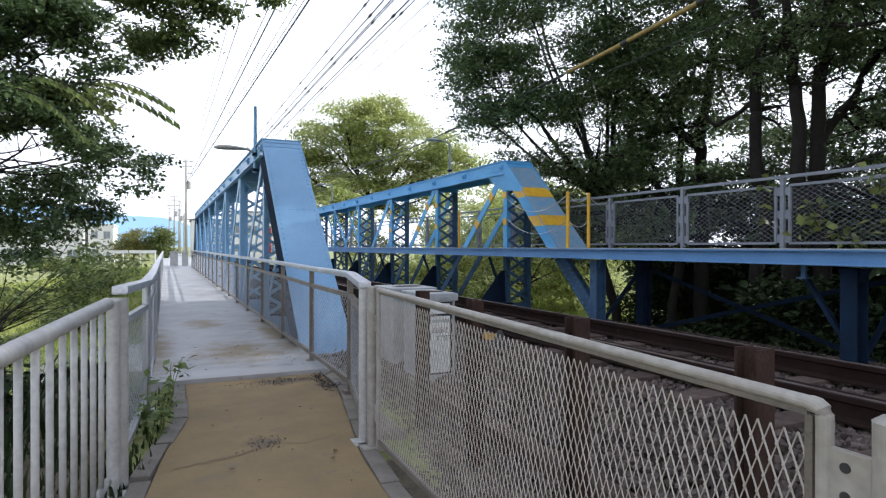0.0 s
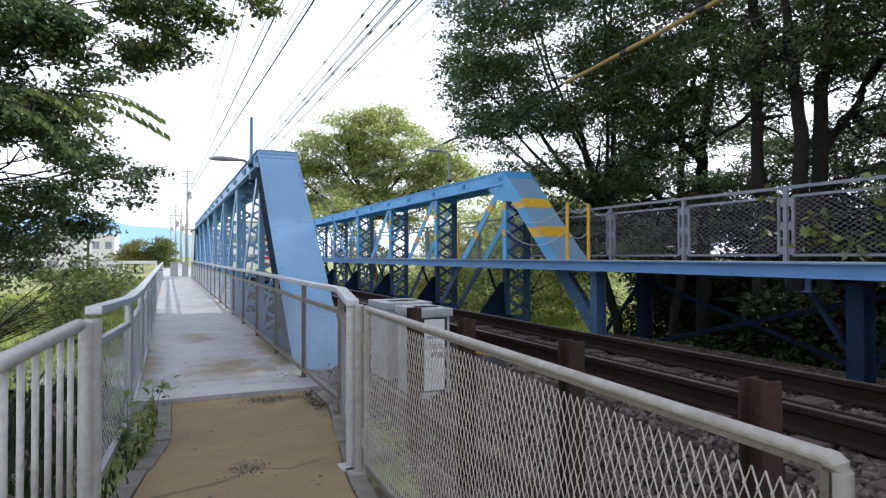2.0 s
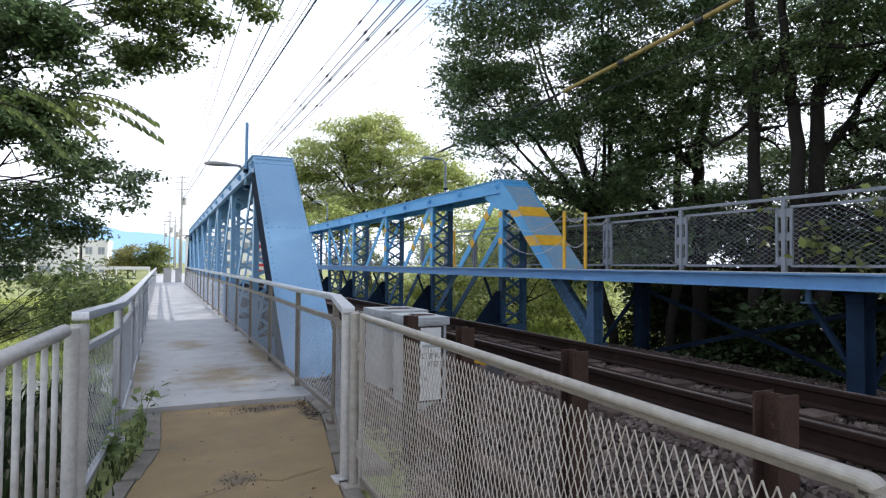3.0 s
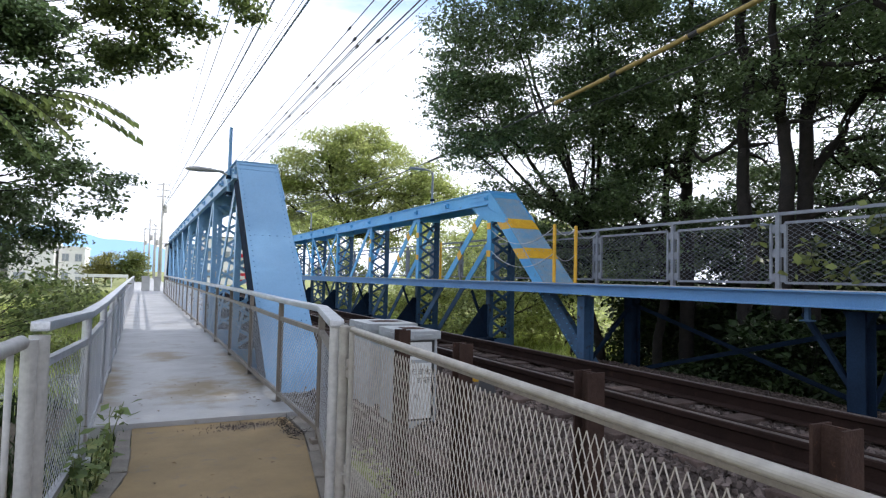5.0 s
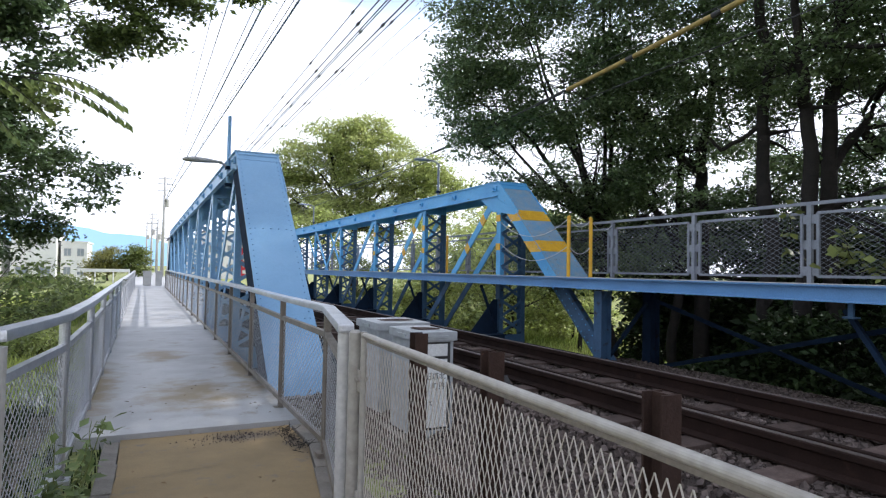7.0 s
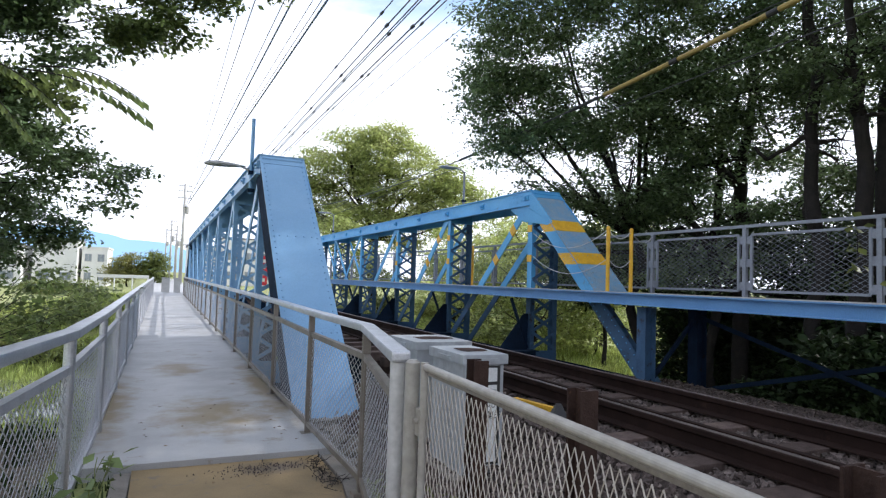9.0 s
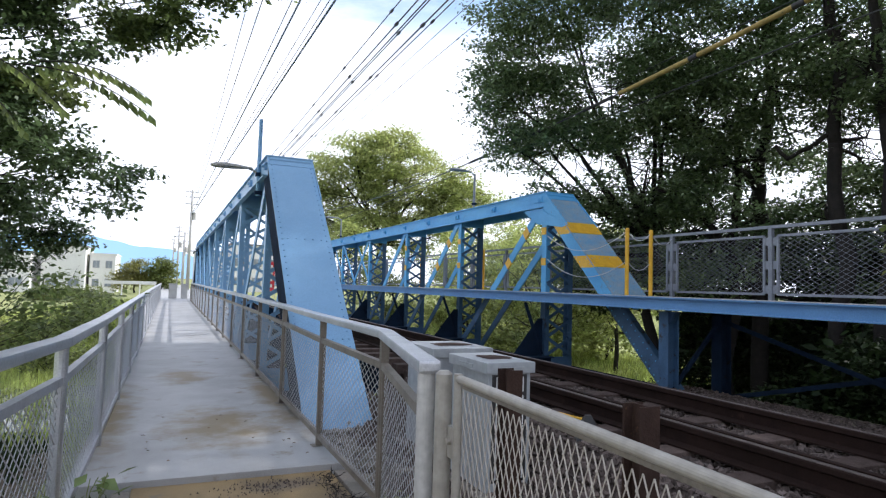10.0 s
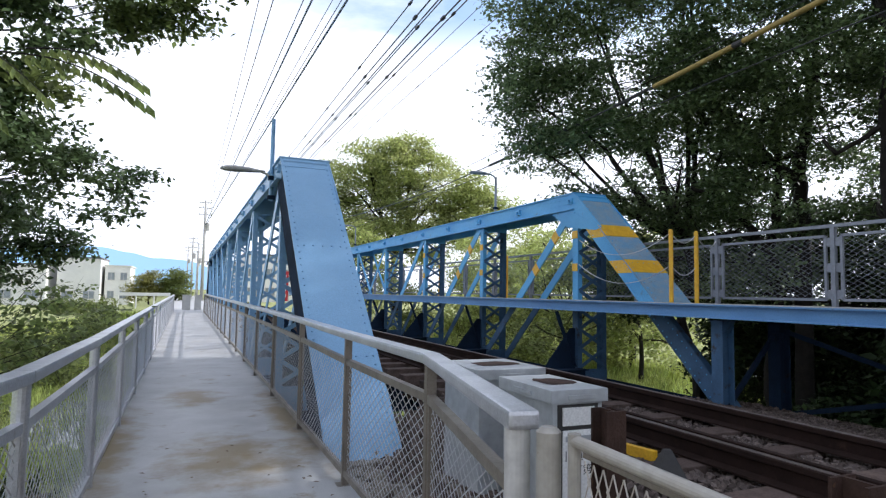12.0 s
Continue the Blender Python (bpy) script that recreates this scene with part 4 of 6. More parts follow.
def leaf_object(name, centres, spread, size, mat, parent=None, flat=0.55, droop=0.25, width=0.55):
    """Many small folded leaves round the centres; each leaf is a real four-cornered blade."""
    n = len(centres)
    c = np.asarray(centres, float) + rng.normal(0, 1, (n, 3)) * np.asarray(spread).reshape(-1, 1) * np.array([1, 1, flat])
    az = rng.uniform(0, 2 * np.pi, n)
    tilt = rng.normal(-droop, 0.45, n)
    d = np.stack([np.cos(az) * np.cos(tilt), np.sin(az) * np.cos(tilt), np.sin(tilt)], 1)
    up = np.stack([rng.normal(0, 0.55, n), rng.normal(0, 0.55, n), np.ones(n)], 1)
    s = np.cross(d, up)
    s /= np.linalg.norm(s, axis=1, keepdims=True)
    u = np.cross(s, d)
    ln = (size * rng.uniform(0.6, 1.35, n)).reshape(-1, 1)
    v = np.empty((n, 4, 3))
    v[:, 0] = c
    v[:, 1] = c + d * ln * 0.45 + s * ln * width * 0.5 + u * ln * 0.06
    v[:, 2] = c + d * ln
    v[:, 3] = c + d * ln * 0.45 - s * ln * width * 0.5 + u * ln * 0.06
    me = bpy.data.meshes.new(name)
    me.vertices.add(n * 4)
    me.vertices.foreach_set("co", v.reshape(-1))
    me.loops.add(n * 4)
    me.loops.foreach_set("vertex_index", np.arange(n * 4, dtype=np.int32))
    me.polygons.add(n)
    me.polygons.foreach_set("loop_start", np.arange(0, n * 4, 4, dtype=np.int32))
    me.update(calc_edges=True)
    me.materials.append(mat)
    ob = new(name, me)
    if parent:
        ob.parent = parent
    return tagged(ob, kind="stuff")


def lobe_clusters(lobes, per_volume, gap=0.0, seed=0.0):
    """Twig ends inside the lobes, thinned by a broad noise so that the crown has holes and an uneven outline."""
    out = []
    for x, y, z, r in lobes:
        for _ in range(int(per_volume * r * r * 4.2) + 3):
            d = rng.normal(0, 1, 3)
            d /= np.linalg.norm(d)
            rad = r * rng.uniform(0.25, 1.0) ** 0.5
            p = (x + d[0] * rad, y + d[1] * rad, z + d[2] * rad * 0.75)
            if noise.noise((p[0] * 0.55 + seed, p[1] * 0.55, p[2] * 1.1)) + 0.35 * noise.noise((p[0] * 1.6, p[1] * 1.6 + seed, p[2] * 2.4)) > gap:
                out.append(p)
    return out


def limb(bm, p, q, r0, r1, bend=0.12, n=6):
    p, q = Vector(p), Vector(q)
    side = Vector((random.uniform(-1, 1), random.uniform(-1, 1), random.uniform(-0.3, 0.6))) * (q - p).length * bend
    wob = Vector((random.uniform(-1, 1), random.uniform(-1, 1), random.uniform(-1, 1))) * (q - p).length * 0.035
    pts, radii = [], []
    for k in range(9):
        t = k / 8
        pts.append(p.lerp(q, t) + side * 4 * t * (1 - t) * 0.5 + wob * math.sin(t * 9))
        radii.append(r0 + (r1 - r0) * t)
    sweep(bm, pts, r0, n=n, radii=radii)
    return pts


def tree(name, label, base, fork, lobes, r, leaf_mat, leaf_size, clusters_per, leaves_per, spread, gap=-0.05, group="trees", stems=1, seed=0.0, flat=0.38, lines=()):
    """A tree of one or more stems; lines gives the courses of stems and boughs: points, foot radius, end radius."""
    root = thing(name, label, "tree", group)
    bm = bmesh.new()
    forks = []
    for pts, ra, rb in lines:
        for k in range(len(pts) - 1):
            f0, f1 = k / (len(pts) - 1), (k + 1) / (len(pts) - 1)
            limb(bm, pts[k], pts[k + 1], ra + (rb - ra) * f0, ra + (rb - ra) * f1, bend=0.05, n=10)
        forks += [Vector(q) for q in pts[1:]]
    for k in range(0 if lines else stems):
        b = Vector(base) + Vector((0.5 * k * math.cos(k * 2.1), 0.5 * k * math.sin(k * 2.1), 0))
        f = Vector(fork) + Vector((1.1 * k * math.cos(k * 2.1), 1.1 * k * math.sin(k * 2.1), 0.3 * k))
        limb(bm, b, f, r * (1 - 0.15 * k), r * 0.62, bend=0.06, n=10)
        forks.append(f)
    for x, y, z, rad in lobes:
        c = Vector((x, y, z))
        f = min(forks, key=lambda q: (q - c).length)
        start = f.lerp(Vector(base), random.uniform(0.0, 0.35)) if c.z < f.z + 0.5 and not lines else f
        thick = min(1.0, rad / 0.8)
        pts = limb(bm, start, c, r * 0.42 * thick, r * 0.10 * thick, bend=0.16, n=7)
        for k in (3, 5, 6, 7, 8):
            for _ in range(2):
                d = Vector((random.gauss(0, 1), random.gauss(0, 1), random.gauss(0.1, 0.7))).normalized()
                limb(bm, pts[k], pts[k] + d * rad * random.uniform(0.6, 1.05), r * 0.11 * thick, r * 0.025 * thick, bend=0.2, n=5)
    part("trunk", bm, BARK, root, smooth=True)
    cl = lobe_clusters(lobes, clusters_per, gap, seed)
    centres = np.repeat(np.asarray(cl), leaves_per, axis=0)
    leaf_object("crown", centres, spread, leaf_size, leaf_mat, root, flat=flat)
    return root


# the highest lobes rise out of view and are added to cast shade
crown_a = [(8.5, 14.6, 7.1, 1.7), (8.3, 14.6, 5.7, 1.5), (9.2, 13.7, 4.6, 1.5), (9.3, 14.2, 3.7, 1.1), (9.6, 13.0, 6.0, 2.0), (10.3, 12.6, 4.3, 1.8), (11.0, 12.3, 7.2, 2.2),
           (8.5, 14.0, 8.4, 2.0), (10.3, 12.6, 8.9, 2.5), (10.6, 14.2, 3.2, 1.5), (11.0, 11.8, 5.3, 1.6), (8.0, 15.3, 6.5, 1.0), (8.3, 15.2, 4.9, 0.9), (10.5, 13.0, 11.0, 2.4), (9.0, 14.4, 10.0, 1.8), (10.2, 14.6, 2.2, 1.1), (11.2, 14.4, 1.8, 1.2)]
crown_b = [(11.8, 10.9, 6.0, 1.8), (13.6, 10.6, 7.2, 2.0), (12.4, 11.1, 8.5, 2.4), (12.2, 13.4, 2.9, 1.3), (14.3, 12.5, 2.4, 1.0), (11.2, 11.6, 3.4, 0.8),
           (13.4, 10.0, 5.6, 1.1), (11.0, 11.4, 5.0, 1.0), (13.0, 11.0, 11.0, 2.8), (12.0, 12.6, 1.8, 1.2), (13.6, 13.4, 1.6, 1.2), (12.4, 11.2, 3.0, 0.7), (12.0, 11.0, 4.3, 0.7), (13.8, 12.8, 3.6, 1.0), (11.6, 12.6, 4.2, 0.9), (14.2, 12.0, 5.2, 1.2), (12.6, 12.8, 6.0, 1.3), (12.8, 12.6, 4.6, 0.9), (11.0, 13.0, 3.4, 0.9), (10.4, 12.8, 6.4, 1.0)]
crown_c = [(13.4, 9.1, 6.4, 1.5), (11.6, 8.6, 5.3, 0.9), (12.6, 8.2, 5.2, 0.8), (13.0, 8.7, 8.2, 1.8), (13.6, 7.2, 5.7, 1.6), (15.4, 7.7, 3.4, 1.5), (13.4, 7.0, 4.3, 1.0),
           (14.6, 6.9, 7.3, 2.0), (12.6, 6.9, 3.2, 0.7), (13.6, 8.0, 10.5, 2.3), (14.8, 10.6, 1.8, 1.2), (15.4, 8.6, 1.8, 1.3), (16.0, 7.0, 2.0, 1.4), (12.6, 6.4, 6.3, 1.4), (13.6, 9.6, 3.7, 0.8), (14.6, 9.0, 4.2, 1.1), (11.8, 7.4, 4.5, 0.6), (14.4, 7.4, 3.2, 1.1), (13.2, 10.4, 3.4, 0.8),
           (12.0, 6.4, 5.3, 0.9), (14.0, 6.0, 4.5, 1.3), (12.4, 7.4, 6.8, 1.3), (14.8, 8.0, 5.4, 1.3), (15.6, 6.4, 5.4, 1.5), (15.8, 9.6, 5.0, 1.4), (15.4, 11.0, 4.0, 1.2), (13.2, 9.6, 4.6, 0.9), (13.7, 10.4, 5.0, 1.0), (12.9, 9.3, 3.9, 0.6), (14.6, 11.0, 3.2, 1.0)]
# mostly out of view; lobes over the track are added to block sun and sky
crown_d = [(13.5, 3.5, 5.5, 2.4), (14.5, 1.5, 6.5, 2.8), (13.0, 4.5, 8.0, 2.6), (15.0, 3.0, 3.5, 2.2), (13.0, -1.0, 6.0, 2.8), (14.0, 1.0, 9.0, 2.8), (13.5, 3.0, 11.0, 2.8), (13.0, 0.0, 10.8, 2.8), (12.5, 6.0, 11.0, 2.5), (9.6, 7.8, 8.4, 1.5), (9.4, 5.6, 8.2, 1.5), (9.5, 3.0, 8.8, 2.4), (8.6, 0.0, 8.8, 2.6), (10.2, 6.0, 10.2, 2.2)]
DARK = dict(leaf_mat=LEAF_DARK, leaf_size=0.105, clusters_per=13, leaves_per=56, spread=0.21, flat=0.27, group="trees beside the track")
tree("tree", "dense dark green broadleaf tree with a spreading crown", (11.6, 13.7, -1.2), (11.0, 13.3, 2.6), crown_a, 0.15, gap=-0.25, **DARK)
boughs_b = [([(13.3, 12.1, -1.4), (13.2, 12.0, 2.8), (13.1, 12.0, 4.1), (13.4, 11.8, 6.4)], 0.20, 0.10), ([(13.1, 12.0, 3.9), (12.2, 12.0, 4.4), (11.5, 12.0, 5.0), (10.6, 12.0, 5.3)], 0.12, 0.05),
            ([(12.9, 12.1, 1.6), (12.0, 12.2, 2.7), (11.2, 12.2, 3.4), (10.3, 12.3, 3.7)], 0.11, 0.04), ([(12.6, 12.3, -1.2), (12.5, 12.1, 3.0), (12.2, 11.8, 5.2)], 0.13, 0.07)]
boughs_c = [([(12.3, 9.6, -1.3), (12.2, 9.5, 2.6), (12.1, 9.5, 4.3), (12.0, 9.5, 7.3), (12.1, 9.4, 9.5)], 0.16, 0.08), ([(12.1, 8.5, -1.3), (12.08, 8.5, 2.6), (12.0, 8.5, 4.65), (11.7, 8.5, 5.8), (11.5, 8.4, 7.4)], 0.18, 0.06),
            ([(12.65, 8.4, -1.3), (12.62, 8.5, 2.7), (12.7, 8.5, 4.7), (13.0, 8.5, 6.4), (13.4, 8.4, 8.6)], 0.18, 0.08), ([(12.1, 9.5, 4.6), (11.9, 9.8, 4.35), (11.4, 10.0, 4.05), (11.2, 10.1, 4.3)], 0.055, 0.03), ([(12.65, 8.5, 3.4), (13.4, 8.3, 4.4), (14.0, 8.0, 5.6)], 0.10, 0.05)]
tree("tree", "dark broadleaf tree with several crooked stems", (13.3, 12.1, -1.4), (13.1, 12.0, 4.1), crown_b, 0.17, gap=-0.04, lines=boughs_b, seed=5.0, **DARK)
tree("tree", "dark broadleaf tree with several crooked stems", (12.3, 9.2, -1.3), (12.1, 9.0, 4.0), crown_c, 0.16, gap=0.03, lines=boughs_c, seed=9.0, **DARK)
# unseen tree behind the camera, added to block light from the sky
crown_unseen = [(13.0, -5.0, 6.0, 2.8), (14.5, -8.0, 6.5, 3.0), (12.5, -7.0, 8.5, 3.0), (14.0, -4.0, 9.5, 2.8), (13.0, -9.0, 4.5, 2.4), (9.6, -4.0, 8.4, 2.6), (7.6, -3.0, 9.2, 2.6), (9.0, -8.0, 8.5, 2.8)]
tree("tree", "dark broadleaf tree with several crooked stems", (14.5, -6.0, -1.4), (14.2, -6.2, 3.4), crown_unseen, 0.2, gap=-0.4, stems=2, seed=17.0, **DARK)
tree("tree", "dark broadleaf tree with several crooked stems", (14.5, 3.0, -1.4), (14.2, 2.8, 3.4), crown_d, 0.2, gap=-0.2, stems=2, seed=13.0, **DARK)

crown_g = [(15.5, 12.0, 2.4, 1.3), (16.8, 10.0, 2.9, 1.5), (14.6, 13.6, 2.8, 1.4), (17.2, 7.6, 2.9, 1.6), (17.0, 5.0, 3.0, 1.7), (17.0, 2.4, 3.2, 1.8), (13.0, 14.6, 2.4, 1.2), (16.5, 11.5, 1.6, 1.7), (17.2, 8.6, 1.4, 1.8), (17.4, 5.8, 1.4, 1.8), (17.4, 3.0, 1.4, 1.8), (14.4, 14.4, 1.2, 1.5), (11.8, 15.6, 1.6, 1.2)]
tree("tree", "low dense dark tree at the back of the bank", (17.0, 9.0, -1.6), (17.0, 9.0, 1.4), crown_g, 0.14, LEAF_SHADE, 0.17, 16, 30, 0.24, gap=-0.4, group="trees beside the track", seed=25.0)

# tree overhanging the river-side railing
# the last three lobes are unseen, added overhead for shade
crown_l = [(-1.3, 9.0, 4.1, 0.65), (-0.85, 9.2, 4.15, 0.4), (-0.55, 9.2, 3.75, 0.28), (-1.26, 9.0, 3.5, 0.6), (-0.75, 9.0, 3.15, 0.5), (-1.32, 9.0, 2.7, 0.6), (-0.75, 9.0, 2.55, 0.42), (-0.18, 10.0, 2.3, 0.34), (-0.02, 10.0, 2.6, 0.22), (-0.5, 9.6, 2.8, 0.28), (-0.76, 11.0, 1.85, 0.32),
           (-1.0, 11.0, 2.05, 0.32), (-1.3, 10.0, 2.1, 0.5), (-0.42, 9.2, 3.3, 0.28), (-1.0, 9.4, 3.0, 0.5), (-1.0, 9.6, 2.35, 0.5), (-1.9, 10.5, 1.4, 0.6), (-1.2, 11.0, 1.65, 0.4), (-1.7, 9.0, 3.0, 0.7), (-1.0, 9.2, 4.3, 0.5), (-0.35, 9.4, 2.55, 0.25), (-1.65, 10.0, 1.7, 0.5), (-2.0, 9.5, 3.3, 0.9), (-2.1, 9.5, 2.3, 0.8), (-2.1, 9.2, 4.4, 0.9), (-3.0, 5.0, 5.2, 1.9), (-3.6, 2.2, 5.4, 2.0), (-2.6, 7.0, 6.2, 1.7)]
tree("tree", "dark green leafy tree overhanging the footbridge railing", (-4.2, 9.5, -2.4), (-3.0, 9.6, 2.4), crown_l, 0.11, LEAF_DARK, 0.072, 34, 54, 0.10, gap=-0.05, seed=3.0, flat=0.42)
# lighter leaf colour here stands for the sun on the upper crown
crown_sun_tint = [(-0.12, 9.6, 4.4, 0.5), (-0.57, 9.6, 4.5, 0.42), (0.33, 9.6, 4.3, 0.34), (0.90, 9.6, 4.74, 0.2), (0.72, 9.6, 4.98, 0.3), (1.62, 9.6, 5.12, 0.16), (1.4, 9.6, 5.3, 0.25), (0.3, 9.6, 4.85, 0.48), (-0.3, 9.6, 4.95, 0.5),
             (0.05, 9.6, 4.06, 0.24), (-0.9, 9.4, 4.8, 0.5), (0.1, 9.8, 5.4, 0.6), (-1.1, 8.9, 3.15, 0.3), (-0.5, 8.9, 3.2, 0.22)]
tree("tree", "green tree coloured lighter for sun, overhanging the footbridge railing", (-4.4, 12.0, -2.4), (-2.6, 10.6, 3.8), crown_sun_tint, 0.09, LEAF_LEFT, 0.08, 40, 44, 0.10, gap=-0.16, seed=6.0, flat=0.42)
crown_low = [(-1.2, 11.7, 1.1, 0.4), (-0.9, 13.3, 1.3, 0.4), (-0.8, 14.3, 0.9, 0.35), (-1.1, 12.3, 0.8, 0.4), (-1.1, 11.2, 0.6, 0.35), (-1.1, 13.3, 1.7, 0.4), (-1.5, 9.8, 1.3, 0.45), (-1.1, 10.7, 1.0, 0.5), (-1.4, 10.3, 0.7, 0.4), (-0.7, 11.0, 0.8, 0.35), (-2.1, 10.0, 1.2, 0.8), (-0.4, 12.6, 0.9, 0.35), (-1.0, 12.4, 0.5, 0.5), (-2.2, 12.0, 0.3, 0.9), (-0.8, 14.0, 0.6, 0.4)]
tree("sapling", "low leafy sapling below the railing", (-2.6, 11.0, -2.3), (-2.2, 11.0, 0.0), crown_low, 0.05, LEAF_LEFT, 0.10, 18, 18, 0.12, gap=-0.03, group="saplings", seed=4.0)

# hanging twigs with paired leaves
for p0, p1 in (((-0.85, 8.61, 3.30), (0.28, 7.76, 2.78)), ((-0.67, 8.5, 3.32), (0.24, 7.89, 2.97)), ((-1.25, 8.3, 3.30), (-0.35, 7.7, 2.72)), ((-1.35, 8.4, 3.12), (-0.62, 7.7, 2.52))):
    spray = thing("leaf_spray", "drooping twig with paired green leaves", "branch", "hanging twigs")
    bm = bmesh.new()
    pts = [Vector(p0).lerp(Vector(p1), k / 14) + Vector((0, 0, 0.10 * math.sin(k / 14 * math.pi))) for k in range(15)]
    sweep(bm, pts, 0.008, n=5, radii=[0.009 - 0.0004 * k for k in range(15)])
    part("twig", bm, BARK, spray)
    bm = bmesh.new()
    for k, p in enumerate(pts[2:]):
        for s in (-1, 1):
            d = Vector((0.35 * s * 0.4 + 0.3, -0.25 + 0.3 * s, -0.75)).normalized()
            ln = 0.135 * random.uniform(0.8, 1.15)
            w = Vector((0.7, -0.6, 0.2)).normalized() * 0.032
            m = p + d * ln * 0.5
            a, b, c, e = bm.verts.new(p), bm.verts.new(m + w), bm.verts.new(p + d * ln), bm.verts.new(m - w)
            mid = bm.verts.new(m + d.cross(w).normalized() * 0.012)
            for f in ((a, b, mid), (b, c, mid), (c, e, mid), (e, a, mid)):
                bm.faces.new(f)
    part("leaves", bm, LEAF_LEFT, spray)

# large sunlit tree beyond the river
crown_f = [(13.9, 43.4, 10.0, 2.8), (10.6, 44.5, 9.0, 2.4), (17.2, 42.0, 8.8, 2.6), (19.6, 40.0, 6.9, 2.0), (8.6, 45.4, 7.4, 1.8), (13.0, 43.8, 7.0, 2.2), (16.0, 42.6, 6.2, 2.2), (11.0, 44.3, 5.9, 1.8), (15.0, 43.0, 11.4, 1.7), (12.0, 44.0, 11.0, 1.6), (19.0, 41.0, 8.8, 1.4), (9.5, 45.0, 5.2, 1.4), (18.2, 41.5, 5.0, 1.6), (14.4, 43.2, 8.4, 2.2), (18.4, 41.4, 7.4, 1.8), (12.2, 44.0, 9.8, 1.8), (9.8, 44.8, 8.2, 1.5), (20.6, 40.0, 8.0, 1.3), (16.0, 42.4, 10.4, 1.6), (13.4, 43.0, 5.2, 1.6), (16.6, 42.4, 4.2, 1.6), (11.4, 44.0, 4.2, 1.4)]
tree("tree", "broad sunlit yellow-green tree beyond the river", (14.2, 43.4, -0.8), (14.0, 43.4, 4.2), crown_f, 0.30, LEAF_BRIGHT, 0.21, 8, 44, 0.44, gap=-0.08, flat=0.30, group="trees beyond the river", seed=21.0)
# smaller trees and bushes on the right bank behind the truss
for i, (x, y, h, w) in enumerate([(15.5, 24.5, 4.6, 2.3), (14.0, 29.5, 4.4, 2.3), (16.5, 34.0, 5.2, 2.6), (12.5, 36.5, 3.8, 2.0), (21.0, 27.0, 5.4, 3.0)]):
    z0 = land(x, y)
    lobes = [(x + random.uniform(-w, w) * 0.7, y + random.uniform(-w, w) * 0.7, z0 + h * f, w * random.uniform(0.45, 0.75)) for f in (0.3, 0.42, 0.55, 0.65, 0.8, 0.95, 1.05)]
    tree("small_tree", "bushy green tree on the river bank", (x, y, z0 - 0.2), (x, y, z0 + h * 0.4), lobes, 0.10, LEAF_BRIGHT if i % 3 else LEAF_BUSH, 0.19, 9, 22, 0.24, gap=-0.08, group="trees on the river bank", seed=30.0 + i)


def bush(name, label, x, y, r, h, mat, size, count, group):
    root = thing(name, label, "bush", group)
    z0 = land(x, y)
    bm = bmesh.new()
    for _ in range(7):
        limb(bm, (x, y, z0 - 0.1), (x + random.uniform(-r, r) * 0.7, y + random.uniform(-r, r) * 0.7, z0 + h * random.uniform(0.5, 0.95)), 0.02, 0.006, n=5)
    part("stems", bm, BARK, root)
    lobes = [(x + random.uniform(-r, r) * 0.7, y + random.uniform(-r, r) * 0.7, z0 + h * random.uniform(0.25, 0.8), r * random.uniform(0.35, 0.6)) for _ in range(7)]
    cl = lobe_clusters(lobes, count, -0.45, x)
    leaf_object("foliage", np.repeat(np.asarray(cl), 16, axis=0), r * 0.11, size, mat, root)


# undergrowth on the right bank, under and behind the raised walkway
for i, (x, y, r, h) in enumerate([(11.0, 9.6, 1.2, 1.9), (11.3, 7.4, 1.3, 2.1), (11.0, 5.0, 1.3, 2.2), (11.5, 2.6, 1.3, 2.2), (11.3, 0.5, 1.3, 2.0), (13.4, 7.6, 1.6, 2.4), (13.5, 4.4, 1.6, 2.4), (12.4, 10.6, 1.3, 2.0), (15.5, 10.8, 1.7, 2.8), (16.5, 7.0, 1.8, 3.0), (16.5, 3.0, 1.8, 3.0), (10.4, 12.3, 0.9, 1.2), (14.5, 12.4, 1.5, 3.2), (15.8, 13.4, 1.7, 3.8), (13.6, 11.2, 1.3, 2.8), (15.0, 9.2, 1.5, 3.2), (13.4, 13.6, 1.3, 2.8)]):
    bush("shrub", "leafy shrub coloured dark for the bank's shade", x, y, r, h, LEAF_SHADE, 0.14, 34, "undergrowth")
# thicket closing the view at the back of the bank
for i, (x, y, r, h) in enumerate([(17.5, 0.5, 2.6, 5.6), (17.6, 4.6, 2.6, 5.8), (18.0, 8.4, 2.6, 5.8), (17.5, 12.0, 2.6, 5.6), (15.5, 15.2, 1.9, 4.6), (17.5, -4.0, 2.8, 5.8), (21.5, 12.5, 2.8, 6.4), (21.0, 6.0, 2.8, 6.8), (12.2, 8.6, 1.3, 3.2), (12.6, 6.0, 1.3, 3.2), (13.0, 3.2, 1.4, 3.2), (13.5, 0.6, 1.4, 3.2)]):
    bush("thicket", "tall leafy thicket at the back of the bank", x, y, r, h, LEAF_SHADE, 0.22, 34, "thickets")
